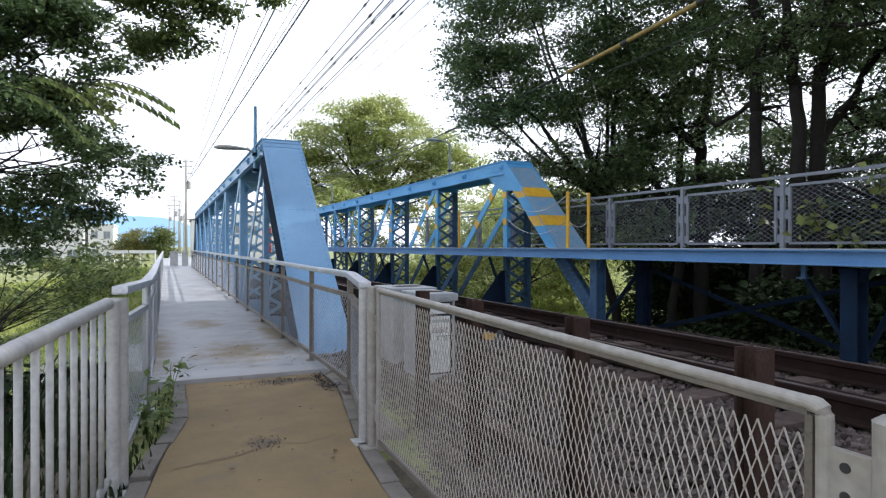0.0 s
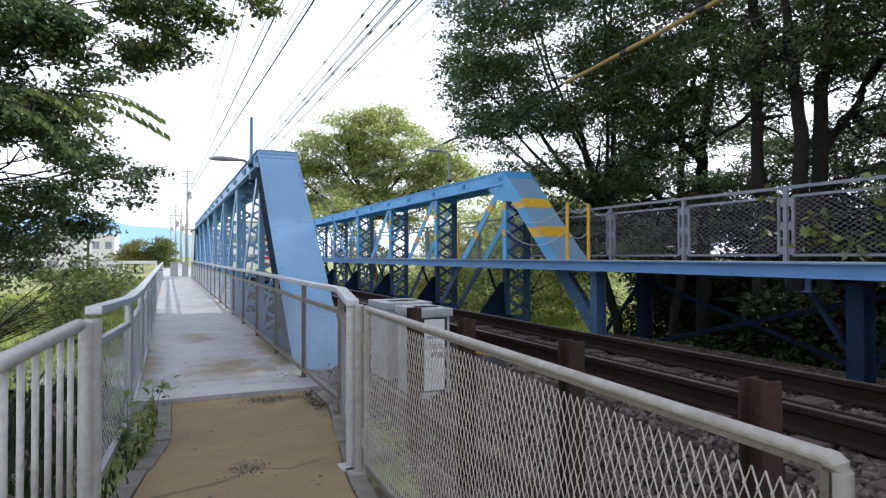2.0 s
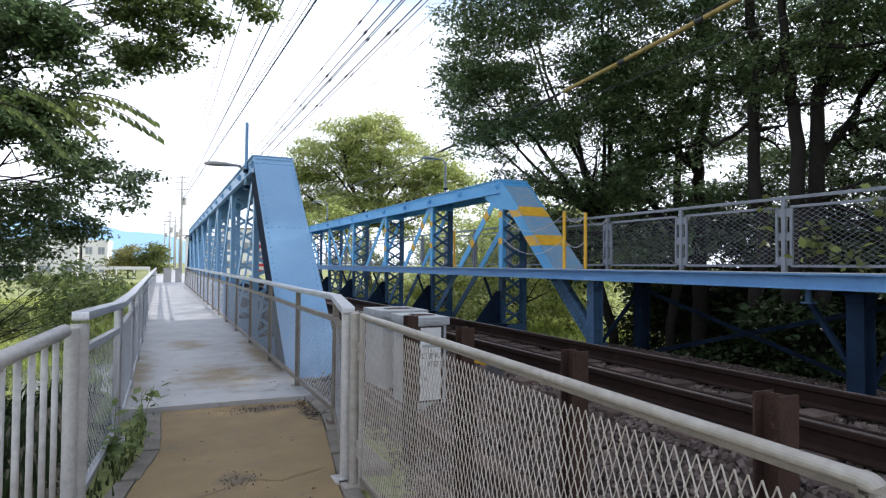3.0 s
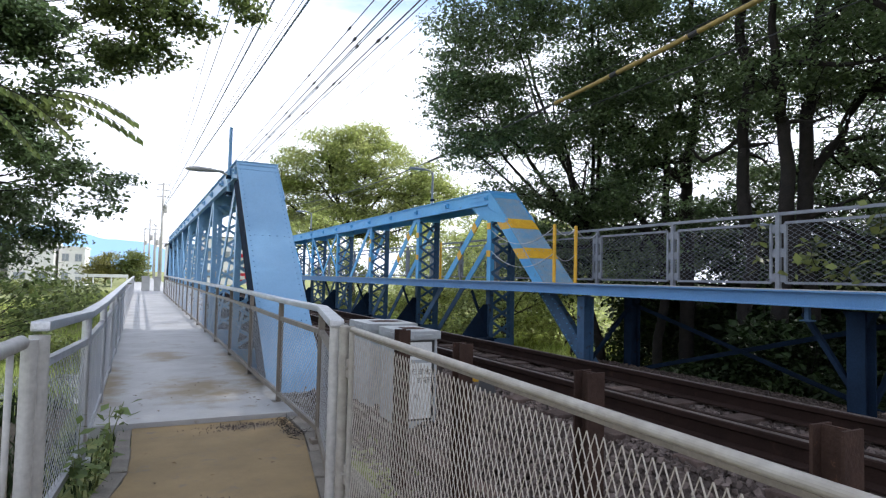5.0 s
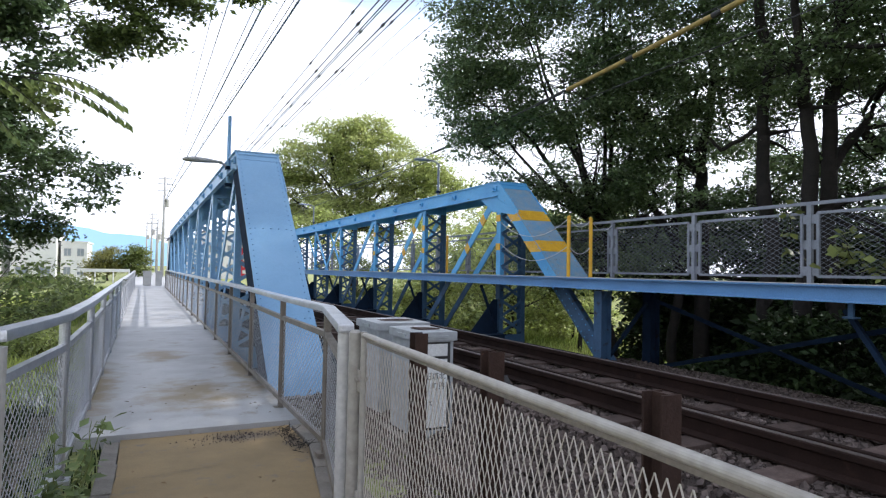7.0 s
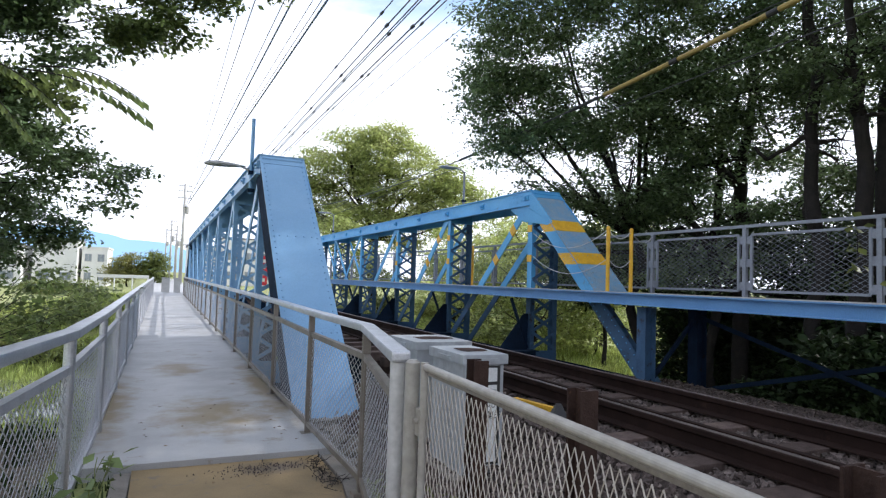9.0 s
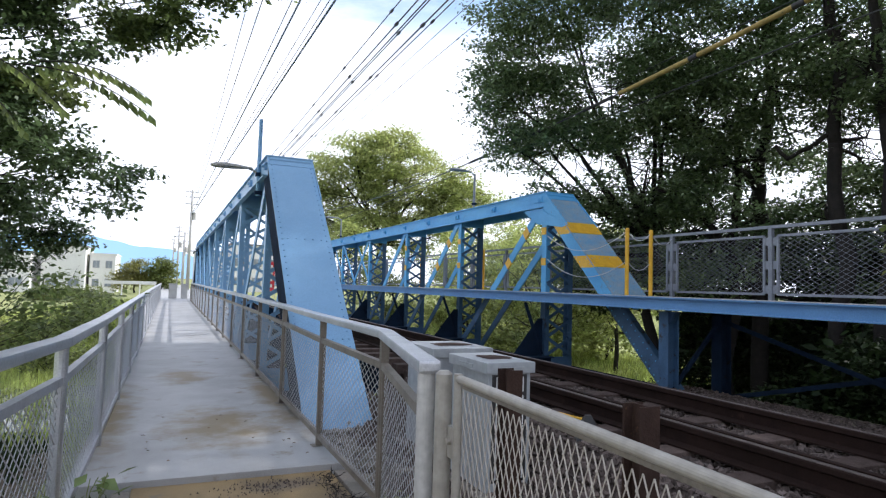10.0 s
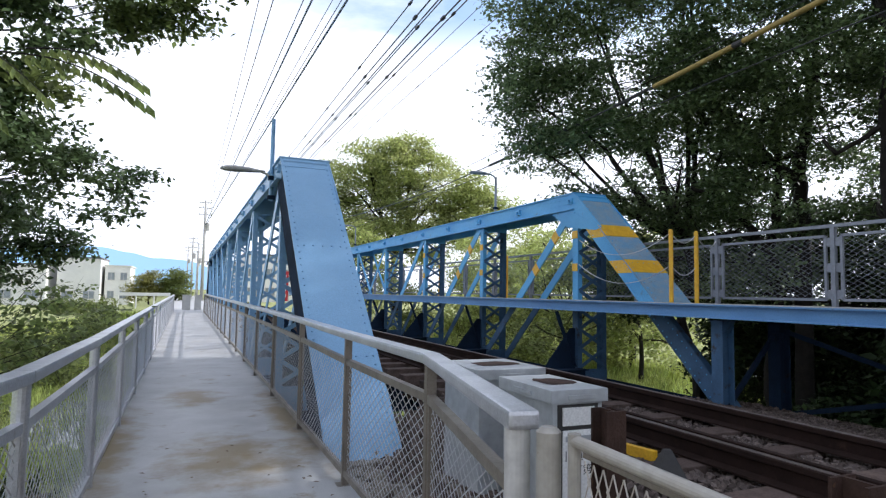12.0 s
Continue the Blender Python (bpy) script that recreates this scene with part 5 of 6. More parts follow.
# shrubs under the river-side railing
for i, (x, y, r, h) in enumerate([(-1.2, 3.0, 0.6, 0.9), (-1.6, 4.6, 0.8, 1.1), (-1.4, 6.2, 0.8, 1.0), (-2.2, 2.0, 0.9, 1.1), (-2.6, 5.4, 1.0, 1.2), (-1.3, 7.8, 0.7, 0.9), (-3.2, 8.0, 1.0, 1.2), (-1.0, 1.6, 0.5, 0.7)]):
    bush("shrub", "dark green shrub below the path", x, y, r, h, LEAF_SHADE, 0.09, 26, "shrubs below the path")
for i, (x, y, r, h) in enumerate([(-4.5, 16, 1.3, 1.3), (-7.5, 19, 1.6, 1.5), (-5.0, 24, 1.6, 1.2), (-9.5, 27, 2.0, 1.6), (-3.6, 31, 1.5, 1.2), (-7.0, 36, 2.0, 1.6), (-12, 22, 2.2, 1.8), (-13, 38, 2.5, 2.0), (-3.2, 40, 1.5, 1.0)]):
    bush("shrub", "green riverside shrub in long grass", x, y, r, h, LEAF_BUSH, 0.17, 8, "riverside shrubs")
# rounded bushes on the far bank
for x, y, r, mat, lobes in ((-3.2, 81, 2.4, LEAF_OLIVE, [(-4.6, 80.5, 1.2, 1.0), (-3.6, 80, 2.2, 1.2), (-2.6, 80, 2.6, 1.1), (-3.0, 80, 1.2, 1.2), (-1.9, 80.4, 1.5, 1.1), (-4.3, 80, 0.5, 0.9)]),
                            (-0.3, 79.6, 2.4, LEAF_BUSH, [(-0.9, 79.6, 2.5, 1.1), (-0.1, 79.6, 2.9, 1.1), (0.3, 79.8, 1.8, 0.9), (-0.6, 79.6, 1.3, 1.1), (0.2, 79.6, 0.8, 0.9)])):
    tree("small_tree", "rounded leafy tree on the far bank", (x, y, -0.9), (x, y, 0.8), lobes, 0.12, mat, 0.24, 9, 34, 0.34, gap=-0.4, group="trees on the far bank", seed=x)
for x, y, r in ((-8.0, 70, 1.6), (-11.0, 74, 1.8), (-6.0, 62, 1.2)):
    bush("shrub", "low green bush on the far bank", x, y, r, 1.3, LEAF_BUSH, 0.2, 9, "bushes on the far bank")

# the weed at the slab's edge
weed = thing("weed", "leafy green weed growing beside the kerb", "plant")
tips = []
for k in range(9):
    b = (0.13 + random.uniform(-0.05, 0.06), 5.05 + random.uniform(-0.2, 0.25), -0.05)
    q = (b[0] + random.uniform(-0.14, 0.16), b[1] + random.uniform(-0.2, 0.2), random.uniform(0.12, 0.50))
    bm = bmesh.new()
    pts = limb(bm, b, q, 0.005, 0.002, n=5)
    part("stem", bm, LEAF_BUSH, weed)
    tips += pts[2:]
leaf_object("leaves", np.repeat(np.array([tuple(p) for p in tips]), 2, axis=0), 0.03, 0.085, LEAF_WEED, weed, width=0.6)


# vine leaves on the raised walkway's fence
vine = thing("vine", "bright green vine leaves on the walkway fence", "plant")
bm = bmesh.new()
ends = []
for k in range(6):
    y0 = 4.3 + 0.40 * k
    ends += limb(bm, (8.52, y0, 1.30), (8.36, y0 + random.uniform(-0.3, 0.3), random.uniform(1.5, 2.5)), 0.007, 0.003, n=5)[3:]
part("stems", bm, BARK, vine)
leaf_object("leaves", np.repeat(np.array([tuple(p) for p in ends]), 3, axis=0), 0.10, 0.15, LEAF_BUSH, vine, width=0.8)

# ---- ground cover ----
def blades(name, label, spots, height, mat):
    """Tufts of grass blades, one mesh."""
    v, f = [], []
    for x, y, z, h in spots:
        for _ in range(5):
            a = random.uniform(0, 6.283)
            lean = random.uniform(0.1, 0.7) * h
            w = 0.05 * h + 0.006
            k = len(v)
            px, py = x + random.uniform(-0.08, 0.08), y + random.uniform(-0.08, 0.08)
            hh = h * random.uniform(0.6, 1.2)
            cx, cy = math.cos(a), math.sin(a)
            v += [(px - cy * w, py + cx * w, z - 0.02), (px + cy * w, py - cx * w, z - 0.02), (px + cx * lean * 0.4 + cy * w * 0.6, py + cy * lean * 0.4 - cx * w * 0.6, z + hh * 0.6), (px + cx * lean, py + cy * lean, z + hh), (px + cx * lean * 0.4 - cy * w * 0.6, py + cy * lean * 0.4 + cx * w * 0.6, z + hh * 0.6)]
            f += [(k, k + 1, k + 2, k + 4), (k + 4, k + 2, k + 3)]
    ob = raw_part(name, v, f, mat)
    return tagged(ob, label, "grass", kind="stuff")


spots = []
for _ in range(16000):
    x, y = random.uniform(-14, -0.6), random.uniform(10, 46)
    if x > -3.5 and y < 17:
        continue
    spots.append((x, y, land(x, y), random.uniform(0.12, 0.45)))
for _ in range(16000):
    x, y = random.uniform(5, 26), random.uniform(12, 40)
    spots.append((x, y, land(x, y), random.uniform(0.15, 0.5)))
blades("grass", "rough yellow-green grass on the river bank", spots, 0.3, GRASS)
spots = []
for _ in range(320):
    y = random.uniform(0.5, 6.4)
    x = random.uniform(-0.5, path_left(y) - 0.1)
    spots.append((x, y, path_z(y) - 0.05, random.uniform(0.03, 0.12)))
for _ in range(900):
    x, y = random.uniform(-3.0, -0.3), random.uniform(-1, 9)
    spots.append((x, y, land(x, y), random.uniform(0.08, 0.3)))
blades("weeds", "short weeds and grass along the path's edge", spots, 0.1, LEAF_SHADE)

# ---- wires, poles and lamps ----
def wire(x, z, r, mat, label, sag=0.5, y0=-10.0, y1=80.0, end=None, beads=0.0):
    pts = []
    for k in range(31):
        t = k / 30
        y = y0 + (y1 - y0) * t
        xe, ze = end if end else (x, z)
        pts.append((x + (xe - x) * t, y, z + (ze - z) * t - sag * 4 * t * (1 - t) * 0.3))
    bm = bmesh.new()
    sweep(bm, pts, r, n=6)
    if beads:
        y = 2.0 + beads * 0.37
        while y < 60:
            t = (y - y0) / (y1 - y0)
            k = t * 30
            a, b = Vector(pts[int(k)]), Vector(pts[int(k) + 1])
            c = a.lerp(b, k - int(k))
            tube(bm, c + Vector((0, -0.06, 0)), c + Vector((0, 0.06, 0)), r * 2.4, n=6)
            y += 3.3
    tagged(part("overhead_wire", bm, mat), label, "wire", "overhead wires")


for x, r, m in ((1.83, 0.009, CABLE), (2.12, 0.012, CABLE), (2.73, 0.012, CABLE_BLUE), (2.90, 0.024, CABLE_BLUE), (3.31, 0.009, CABLE), (3.49, 0.011, CABLE), (3.60, 0.028, CABLE_BLUE)):
    xe = 2.5 + 0.15 * (x - 2.7)
    slope_x, slope_z = (xe - x) / 64.3, 1.25 / 64.3
    wire(x - 25.7 * slope_x, 7.75 - 25.7 * slope_z, r, m, "dark overhead cable strung along the footbridge", sag=0.0, end=(xe, 9.0))
for x, z, r, b in ((3.95, 6.35, 0.011, 1.0), (4.18, 6.3, 0.014, 2.0), (4.23, 6.2, 0.013, 0), (4.36, 6.3, 0.012, 3.0), (4.64, 6.3, 0.015, 1.5), (4.70, 6.25, 0.011, 0.6), (5.04, 6.3, 0.006, 0), (5.5, 6.3, 0.006, 2.2)):
    wire(x, z, r, CABLE, "black overhead line with clips above the track", sag=0.1, y1=120, beads=b)
mast = thing("line_mast", "grey mast with an arm carrying the track's wires", "mast")
bm = bmesh.new()
tube(bm, (3.3, 119.9, -0.6), (3.3, 119.9, 7.4), 0.15, 0.11, n=12)
part("shaft", bm, POLE, mast)
bm = bmesh.new()
beam(bm, (3.2, 119.9, 6.27), (5.7, 119.9, 6.27), 0.08, 0.22)
beam(bm, (3.3, 119.9, 7.2), (5.6, 119.9, 6.4), 0.04, 0.04)
part("arm", bm, POLE, mast)

guy = thing("sleeved_cable", "dark overhead cable with yellow protective sleeves", "cable")


def guy_z(y):
    return 4.88 + 0.0025 * (21.5 - y) ** 2


bm = bmesh.new()
sweep(bm, [(8.2, -6 + 2.0 * k, guy_z(-6 + 2.0 * k)) for k in range(28)], 0.016, n=7)
part("cable", bm, CABLE, guy)
for y0, y1 in ((9.35, 11.1), (7.5, 9.2), (5.6, 7.35), (3.7, 5.45), (1.5, 3.55), (-1.0, 1.35)):
    bm = bmesh.new()
    sweep(bm, [(8.2, y0 + (y1 - y0) * k / 4, guy_z(y0 + (y1 - y0) * k / 4)) for k in range(5)], 0.042, n=12)
    part("sleeve", bm, YELLOW_DULL, guy, "faded yellow plastic sleeve")
    bm = bmesh.new()
    tube(bm, (8.2, y0 - 0.14, guy_z(y0 - 0.14)), (8.2, y0 + 0.03, guy_z(y0)), 0.047, n=10)
    part("joint", bm, BLACK, guy, "black joint")
for y in (11.3, 13.2, 16.6):
    bm = bmesh.new()
    tube(bm, (8.2, y, guy_z(y)), (8.2, y + 0.9, guy_z(y + 0.9)), 0.036, n=8)
    part("joint", bm, BLACK, guy, "black joint")
for x, z, zz in ((8.6, 5.3, 4.2), (9.4, 6.6, 4.6)):
    wire(x, z, 0.009, CABLE, "thin black wire in front of the trees", sag=0.2, y1=60, end=(x - 0.5, zz))


def street_lamp(x, y, z0, z1, reach, label, head_z, metal=None):
    lamp = thing("street_lamp", label, "lamp", "lamps on the trusses")
    bm = bmesh.new()
    tube(bm, (x, y, z0), (x, y, z1), 0.035, 0.03, n=12)
    part("pole", bm, metal or BLUE, lamp)
    bm = bmesh.new()
    sweep(bm, [(x, y, head_z - 0.12), (x - 0.06, y, head_z - 0.03), (x - 0.14, y, head_z), (x - reach * 0.4, y, head_z + 0.01)], 0.02, n=8)
    part("arm", bm, metal or POLE, lamp)
    bm = bmesh.new()
    prof = [(0.0, 0.035), (0.10, 0.05), (0.25, 0.085), (0.45, 0.105), (0.60, 0.085), (0.68, 0.03)]
    rings = []
    for d, w in prof:
        px = x - reach * 0.25 - d * 0.95
        rings.append([bm.verts.new((px, y + math.cos(a) * w, head_z + 0.01 + max(-0.012 - d * 0.03, math.sin(a) * w * 0.55))) for a in [k * math.pi / 6 for k in range(12)]])
    for a, b in zip(rings, rings[1:]):
        for k in range(12):
            bm.faces.new((a[k], a[(k + 1) % 12], b[(k + 1) % 12], b[k]))
    bm.faces.new(rings[0])
    bm.faces.new(rings[-1][::-1])
    bmesh.ops.recalc_face_normals(bm, faces=bm.faces)
    part("lamp_head", bm, metal or POLE, lamp, smooth=True)
    for z in (z0 + 0.05, z0 + 0.35):
        bm = bmesh.new()
        block(bm, x - 0.05, x + 0.06, y - 0.05, y + 0.05, z - 0.03, z + 0.03)
        part("clamp", bm, BLUE_DEEP_SHADE, lamp)


street_lamp(1.76, 12.25, 2.75, 4.02, 0.40, "grey street lamp on a thin pole fixed to the truss", 3.18)
street_lamp(8.0, 16.75, 3.28, 4.45, 0.5, "grey street lamp on a thin pole above the far truss", 4.5, FENCE_GREY)
street_lamp(8.0, 31.0, 3.28, 4.45, 0.5, "grey street lamp on a thin pole above the far truss", 4.5, FENCE_GREY)


def utility_pole(x, y, h, label):
    pole = thing("utility_pole", label, "utility pole", "utility poles")
    z0 = land(x, y) - 0.1
    bm = bmesh.new()
    tube(bm, (x, y, z0), (x, y, h), 0.19, 0.12, n=14)
    part("shaft", bm, POLE, pole, smooth=True)
    for k, dz in enumerate((0.25, 0.9, 1.7)):
        bm = bmesh.new()
        beam(bm, (x - 0.75, y, h - dz), (x + 0.75, y, h - dz), 0.08, 0.08)
        part("crossarm", bm, POLE, pole)
        for dx in (-0.65, -0.25, 0.25, 0.65):
            bm = bmesh.new()
            tube(bm, (x + dx, y, h - dz + 0.04), (x + dx, y, h - dz + 0.2), 0.045, 0.03, n=8)
            part("insulator", bm, PAPER, pole)
    bm = bmesh.new()
    tube(bm, (x + 0.32, y, h - 3.6), (x + 0.32, y, h - 2.7), 0.22, n=12)
    part("transformer", bm, POLE, pole)


for x, y, h in ((2.5, 80, 11.9), (1.6, 112, 10.0), (2.6, 118, 9.5), (1.0, 145, 10.5), (3.0, 150, 10.0)):
    utility_pole(x, y, h, "grey concrete utility pole with crossarms")

# ---- far bank ----
bm = bmesh.new()
block(bm, -0.4, 3.0, 41.0, 130, -0.3, 0.03)
tagged(part("road", bm, CONCRETE), "pale pavement beyond the footbridge", "pavement", kind="structure")


def building(x0, x1, y0, y1, z1, rows, cols, label, roof=True):
    house = thing("building", label, "building", "buildings on the far bank")
    z0 = land((x0 + x1) / 2, y0) - 0.2
    bm = bmesh.new()
    block(bm, x0, x1, y0, y1, z0, z1)
    part("wall", bm, WHITE_WALL, house)
    bm = bmesh.new()
    block(bm, x0 - 0.15, x1 + 0.15, y0 - 0.15, y1 + 0.15, z1, z1 + 0.22)
    part("roof", bm, ROOF if roof else WHITE_WALL, house)
    for r in range(rows):
        for c in range(cols):
            w = (x1 - x0) / cols
            cx, cz = x0 + (c + 0.5) * w, z0 + 1.7 + r * 2.8
            if cz + 0.7 > z1:
                continue
            bm = bmesh.new()
            block(bm, cx - w * 0.28, cx + w * 0.28, y0 - 0.06, y0 + 0.02, cz - 0.6, cz + 0.6)
            win = part("window", bm, GREY_PAINT, house)
            bm = bmesh.new()
            for s in (-1, 1):
                block(bm, cx + s * w * 0.13 - w * 0.115, cx + s * w * 0.13 + w * 0.115, y0 - 0.075, y0 - 0.05, cz - 0.52, cz + 0.52)
            part("pane", bm, GLASS, win)


building(-16.5, -11.0, 106, 116, 5.6, 1, 2, "white two-storey building with grey flat roof")
building(-10.6, -7.2, 108, 118, 4.6, 2, 2, "white rendered building with flat roof", False)
building(-24, -17.5, 104, 114, 4.4, 1, 2, "low white building with grey roof")
building(8.5, 16.0, 96, 106, 6.5, 2, 3, "white two-storey building with grey flat roof")
building(3.6, 7.6, 92, 100, 5.0, 1, 2, "low white building with grey roof")

rail_w = thing("guard_rail", "white painted guard rail across the far bank", "guard rail")
bm = bmesh.new()
beam(bm, (-5.2, 66, 0.82), (-0.6, 66, 0.82), 0.06, 0.3)
part("beam", bm, WHITE_WALL, rail_w)
for x in (-5.0, -3.5, -2.0, -0.7):
    bm = bmesh.new()
    tube(bm, (x, 66.06, -1.2), (x, 66.06, 0.9), 0.06, n=10)
    part("post", bm, WHITE_WALL, rail_w)
for x, w in ((0.75, 0.5), (1.45, 0.4)):
    bm = bmesh.new()
    block(bm, x - w / 2, x + w / 2, 46.0, 46.4, 0.02, 0.95, 0.03)
    block(bm, x - w / 2 - 0.03, x + w / 2 + 0.03, 45.96, 46.44, 0.95, 1.0)
    tagged(part("utility_box", bm, POLE), "grey utility box at the footbridge's end", "box", "boxes at the far end")

banner = thing("banner", "red upright banner with white marks on a pole", "banner")
bm = bmesh.new()
block(bm, 7.45, 8.15, 51.9, 51.92, 0.55, 2.9)
part("cloth", bm, RED, banner)
for k in range(4):
    bm = bmesh.new()
    block(bm, 7.62, 7.98, 51.88, 51.895, 0.85 + k * 0.5, 1.12 + k * 0.5)
    part("mark", bm, PAPER, banner)
bm = bmesh.new()
tube(bm, (8.2, 51.9, -0.6), (8.2, 51.9, 3.1), 0.02, n=8)
part("pole", bm, POLE, banner)

# hazy mountains
v, f = [], []
n = 160
for k in range(n + 1):
    a = -75 + 90 * k / n
    x, y = 3400 * math.sin(radians(a)), 3400 * math.cos(radians(a))
    h = 150 + 45 * math.exp(-((a + 8) / 5.0) ** 2) + 34 * math.exp(-((a + 22) / 9.0) ** 2) + 16 * noise.noise((a * 0.22, 0, 0)) + 6 * noise.noise((a * 0.9, 3, 0)) - 150 * smooth_step(-1.0, 7.0, a)
    v += [(x, y, -60), (x, y, max(5.0, h)), (x * 1.2, y * 1.2, max(5.0, h) * 0.9)]
for k in range(n):
    f += [(3 * k, 3 * k + 3, 3 * k + 4, 3 * k + 1), (3 * k + 1, 3 * k + 4, 3 * k + 5, 3 * k + 2)]
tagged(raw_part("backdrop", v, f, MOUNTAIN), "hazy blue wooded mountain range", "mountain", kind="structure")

# ---- trackside things ----
# rusty stub posts of H section
for y in (4.52, 3.63, 2.54, 1.55, 0.55):
    bm = bmesh.new()
    x, z0, z1 = 2.03, -0.25, 0.98
    outline = [(0.042 * px, 0.046 * py) for px, py in ((-1, -1), (1, -1), (1, -0.8), (0.12, -0.8), (0.12, 0.8), (1, 0.8), (1, 1), (-1, 1), (-1, 0.8), (-0.12, 0.8), (-0.12, -0.8), (-1, -0.8))]
    face = bm.faces.new([bm.verts.new((x + dx, y + dy, z0)) for dx, dy in outline])
    r = bmesh.ops.extrude_face_region(bm, geom=[face])
    bmesh.ops.translate(bm, verts=[q for q in r["geom"] if isinstance(q, bmesh.types.BMVert)], vec=(0, 0, z1 - z0))
    bmesh.ops.recalc_face_normals(bm, faces=bm.faces)
    ob = part("stub_post", bm, RUST)
    tagged(ob, "rusty steel H-section post beside the track", "post", "rusty posts beside the track")
# low concrete trough beside the ballast
bm = bmesh.new()
block(bm, 2.30, 2.42, -8, 5.2, -0.2, 0.04, 0.01)
tagged(part("timber_edging", bm, SLEEPER), "weathered brown timber edging beside the ballast", "edging")


def cabinet(x0, x1, y0, y1, z0, z1, label, door):
    cab = thing("equipment_cabinet", label, "cabinet", "trackside cabinets")
    bm = bmesh.new()
    block(bm, x0, x1, y0, y1, z0, z1 - 0.075, 0.006)
    part("body", bm, BOX_GREY, cab)
    bm = bmesh.new()
    block(bm, x0 - 0.025, x1 + 0.025, y0 - 0.025, y1 + 0.025, z1 - 0.075, z1, 0.008)
    lid = part("lid", bm, BOX_GREY, cab, "rust-stained lid")
    bm = bmesh.new()
    block(bm, (x0 + x1) / 2 - 0.08, (x0 + x1) / 2 + 0.10, y0 - 0.035, y0 - 0.024, z1 - 0.055, z1 - 0.03, 0.003)
    part("handle", bm, BOX_GREY, lid)
    bm = bmesh.new()
    block(bm, x0 - 0.035, x0 - 0.024, (y0 + y1) / 2 - 0.1, (y0 + y1) / 2 + 0.1, z1 - 0.055, z1 - 0.03, 0.003)
    part("handle", bm, BOX_GREY, lid)
    bm = bmesh.new()
    cx, cy, rx, ry = (x0 + x1) / 2 + 0.02, (y0 + y1) / 2, (x1 - x0) * 0.36, (y1 - y0) * 0.22
    ring = [bm.verts.new((cx + rx * math.copysign(abs(math.cos(t)) ** 0.6, math.cos(t)) * (1 + 0.3 * noise.noise((t * 2.5, x0, 1))), cy + ry * math.copysign(abs(math.sin(t)) ** 0.6, math.sin(t)) * (1 + 0.3 * noise.noise((t * 2.5, y0, 3))), z1 + 0.0025)) for t in [k * 2 * math.pi / 40 for k in range(40)]]
    bm.faces.new(ring)
    part("rust_patch", bm, RUST, lid, "brown rust on the lid")
    if door:
        # black sheet on the front paints the shade of the door gap
        bm = bmesh.new()
        block(bm, x0 + 0.03, x1 - 0.03, y0 - 0.004, y0 + 0.01, z1 - 0.80, z1 - 0.085)
        part("gap_shade", bm, BLACK, cab, "black sheet standing for the shaded gap round the door")
        bm = bmesh.new()
        block(bm, x0 + 0.06, x1 - 0.06, y0 - 0.014, y0 - 0.003, z1 - 0.20, z1 - 0.10, 0.003)
        part("vent_flap", bm, PAPER, cab)
        bm = bmesh.new()
        block(bm, x0 + 0.06, x1 - 0.06, y0 - 0.014, y0 - 0.003, z1 - 0.78, z1 - 0.225, 0.003)
        dr = part("door", bm, PAPER, cab, "white door with black lettering")
        bm = bmesh.new()
        block(bm, (x0 + x1) / 2 - 0.09, (x0 + x1) / 2 + 0.09, y0 - 0.022, y0 - 0.013, z1 - 0.285, z1 - 0.255, 0.003)
        part("handle", bm, BOX_GREY, dr)
        for txt, z, s, dx in (("\u65e7\u9053\u5317\u30fb\u65e7", z1 - 0.385, 0.062, 0.068), ("\u753a\u7b2c\u4e09", z1 - 0.465, 0.062, 0.125), ("K", z1 - 0.60, 0.055, 0.10)):
            cu = bpy.data.curves.new("lettering", "FONT")
            cu.body, cu.size, cu.extrude = txt, s, 0.0008
            cu.materials.append(INK)
            t = new("lettering", cu)
            t.parent = dr
            t.matrix_basis = pose(x0 + dx, y0 - 0.0155, z, 90, 0, 0)
    bm = bmesh.new()
    block(bm, x0 - 0.08, x1 + 0.08, y0 - 0.08, y1 + 0.08, -0.35, z0 - 0.001, 0.01)
    part("plinth", bm, KERB, cab, "concrete plinth")
    return cab


cabinet(2.50, 2.83, 5.60, 6.16, 0.0, 0.865, "pale grey steel equipment cabinet with a lettered door", True)
cabinet(2.52, 3.02, 6.55, 7.15, 0.0, 0.86, "pale grey steel equipment cabinet beside the track", False)

bm = bmesh.new()
beam(bm, (3.52, 6.55, 0.30), (3.62, 6.05, 0.30), 0.05, 0.07, bevel=0.005)
tagged(part("yellow_bar", bm, YELLOW), "short yellow painted bar lying beside the rail", "bar")
bm = bmesh.new()
bmesh.ops.create_cone(bm, cap_ends=True, segments=4, radius1=0.17, radius2=0.03, depth=0.22, matrix=pose(3.42, 5.72, 0.33, 0, 0, 20))
tagged(part("marker_stone", bm, BLACK), "dark pointed marker block on the ballast", "marker")

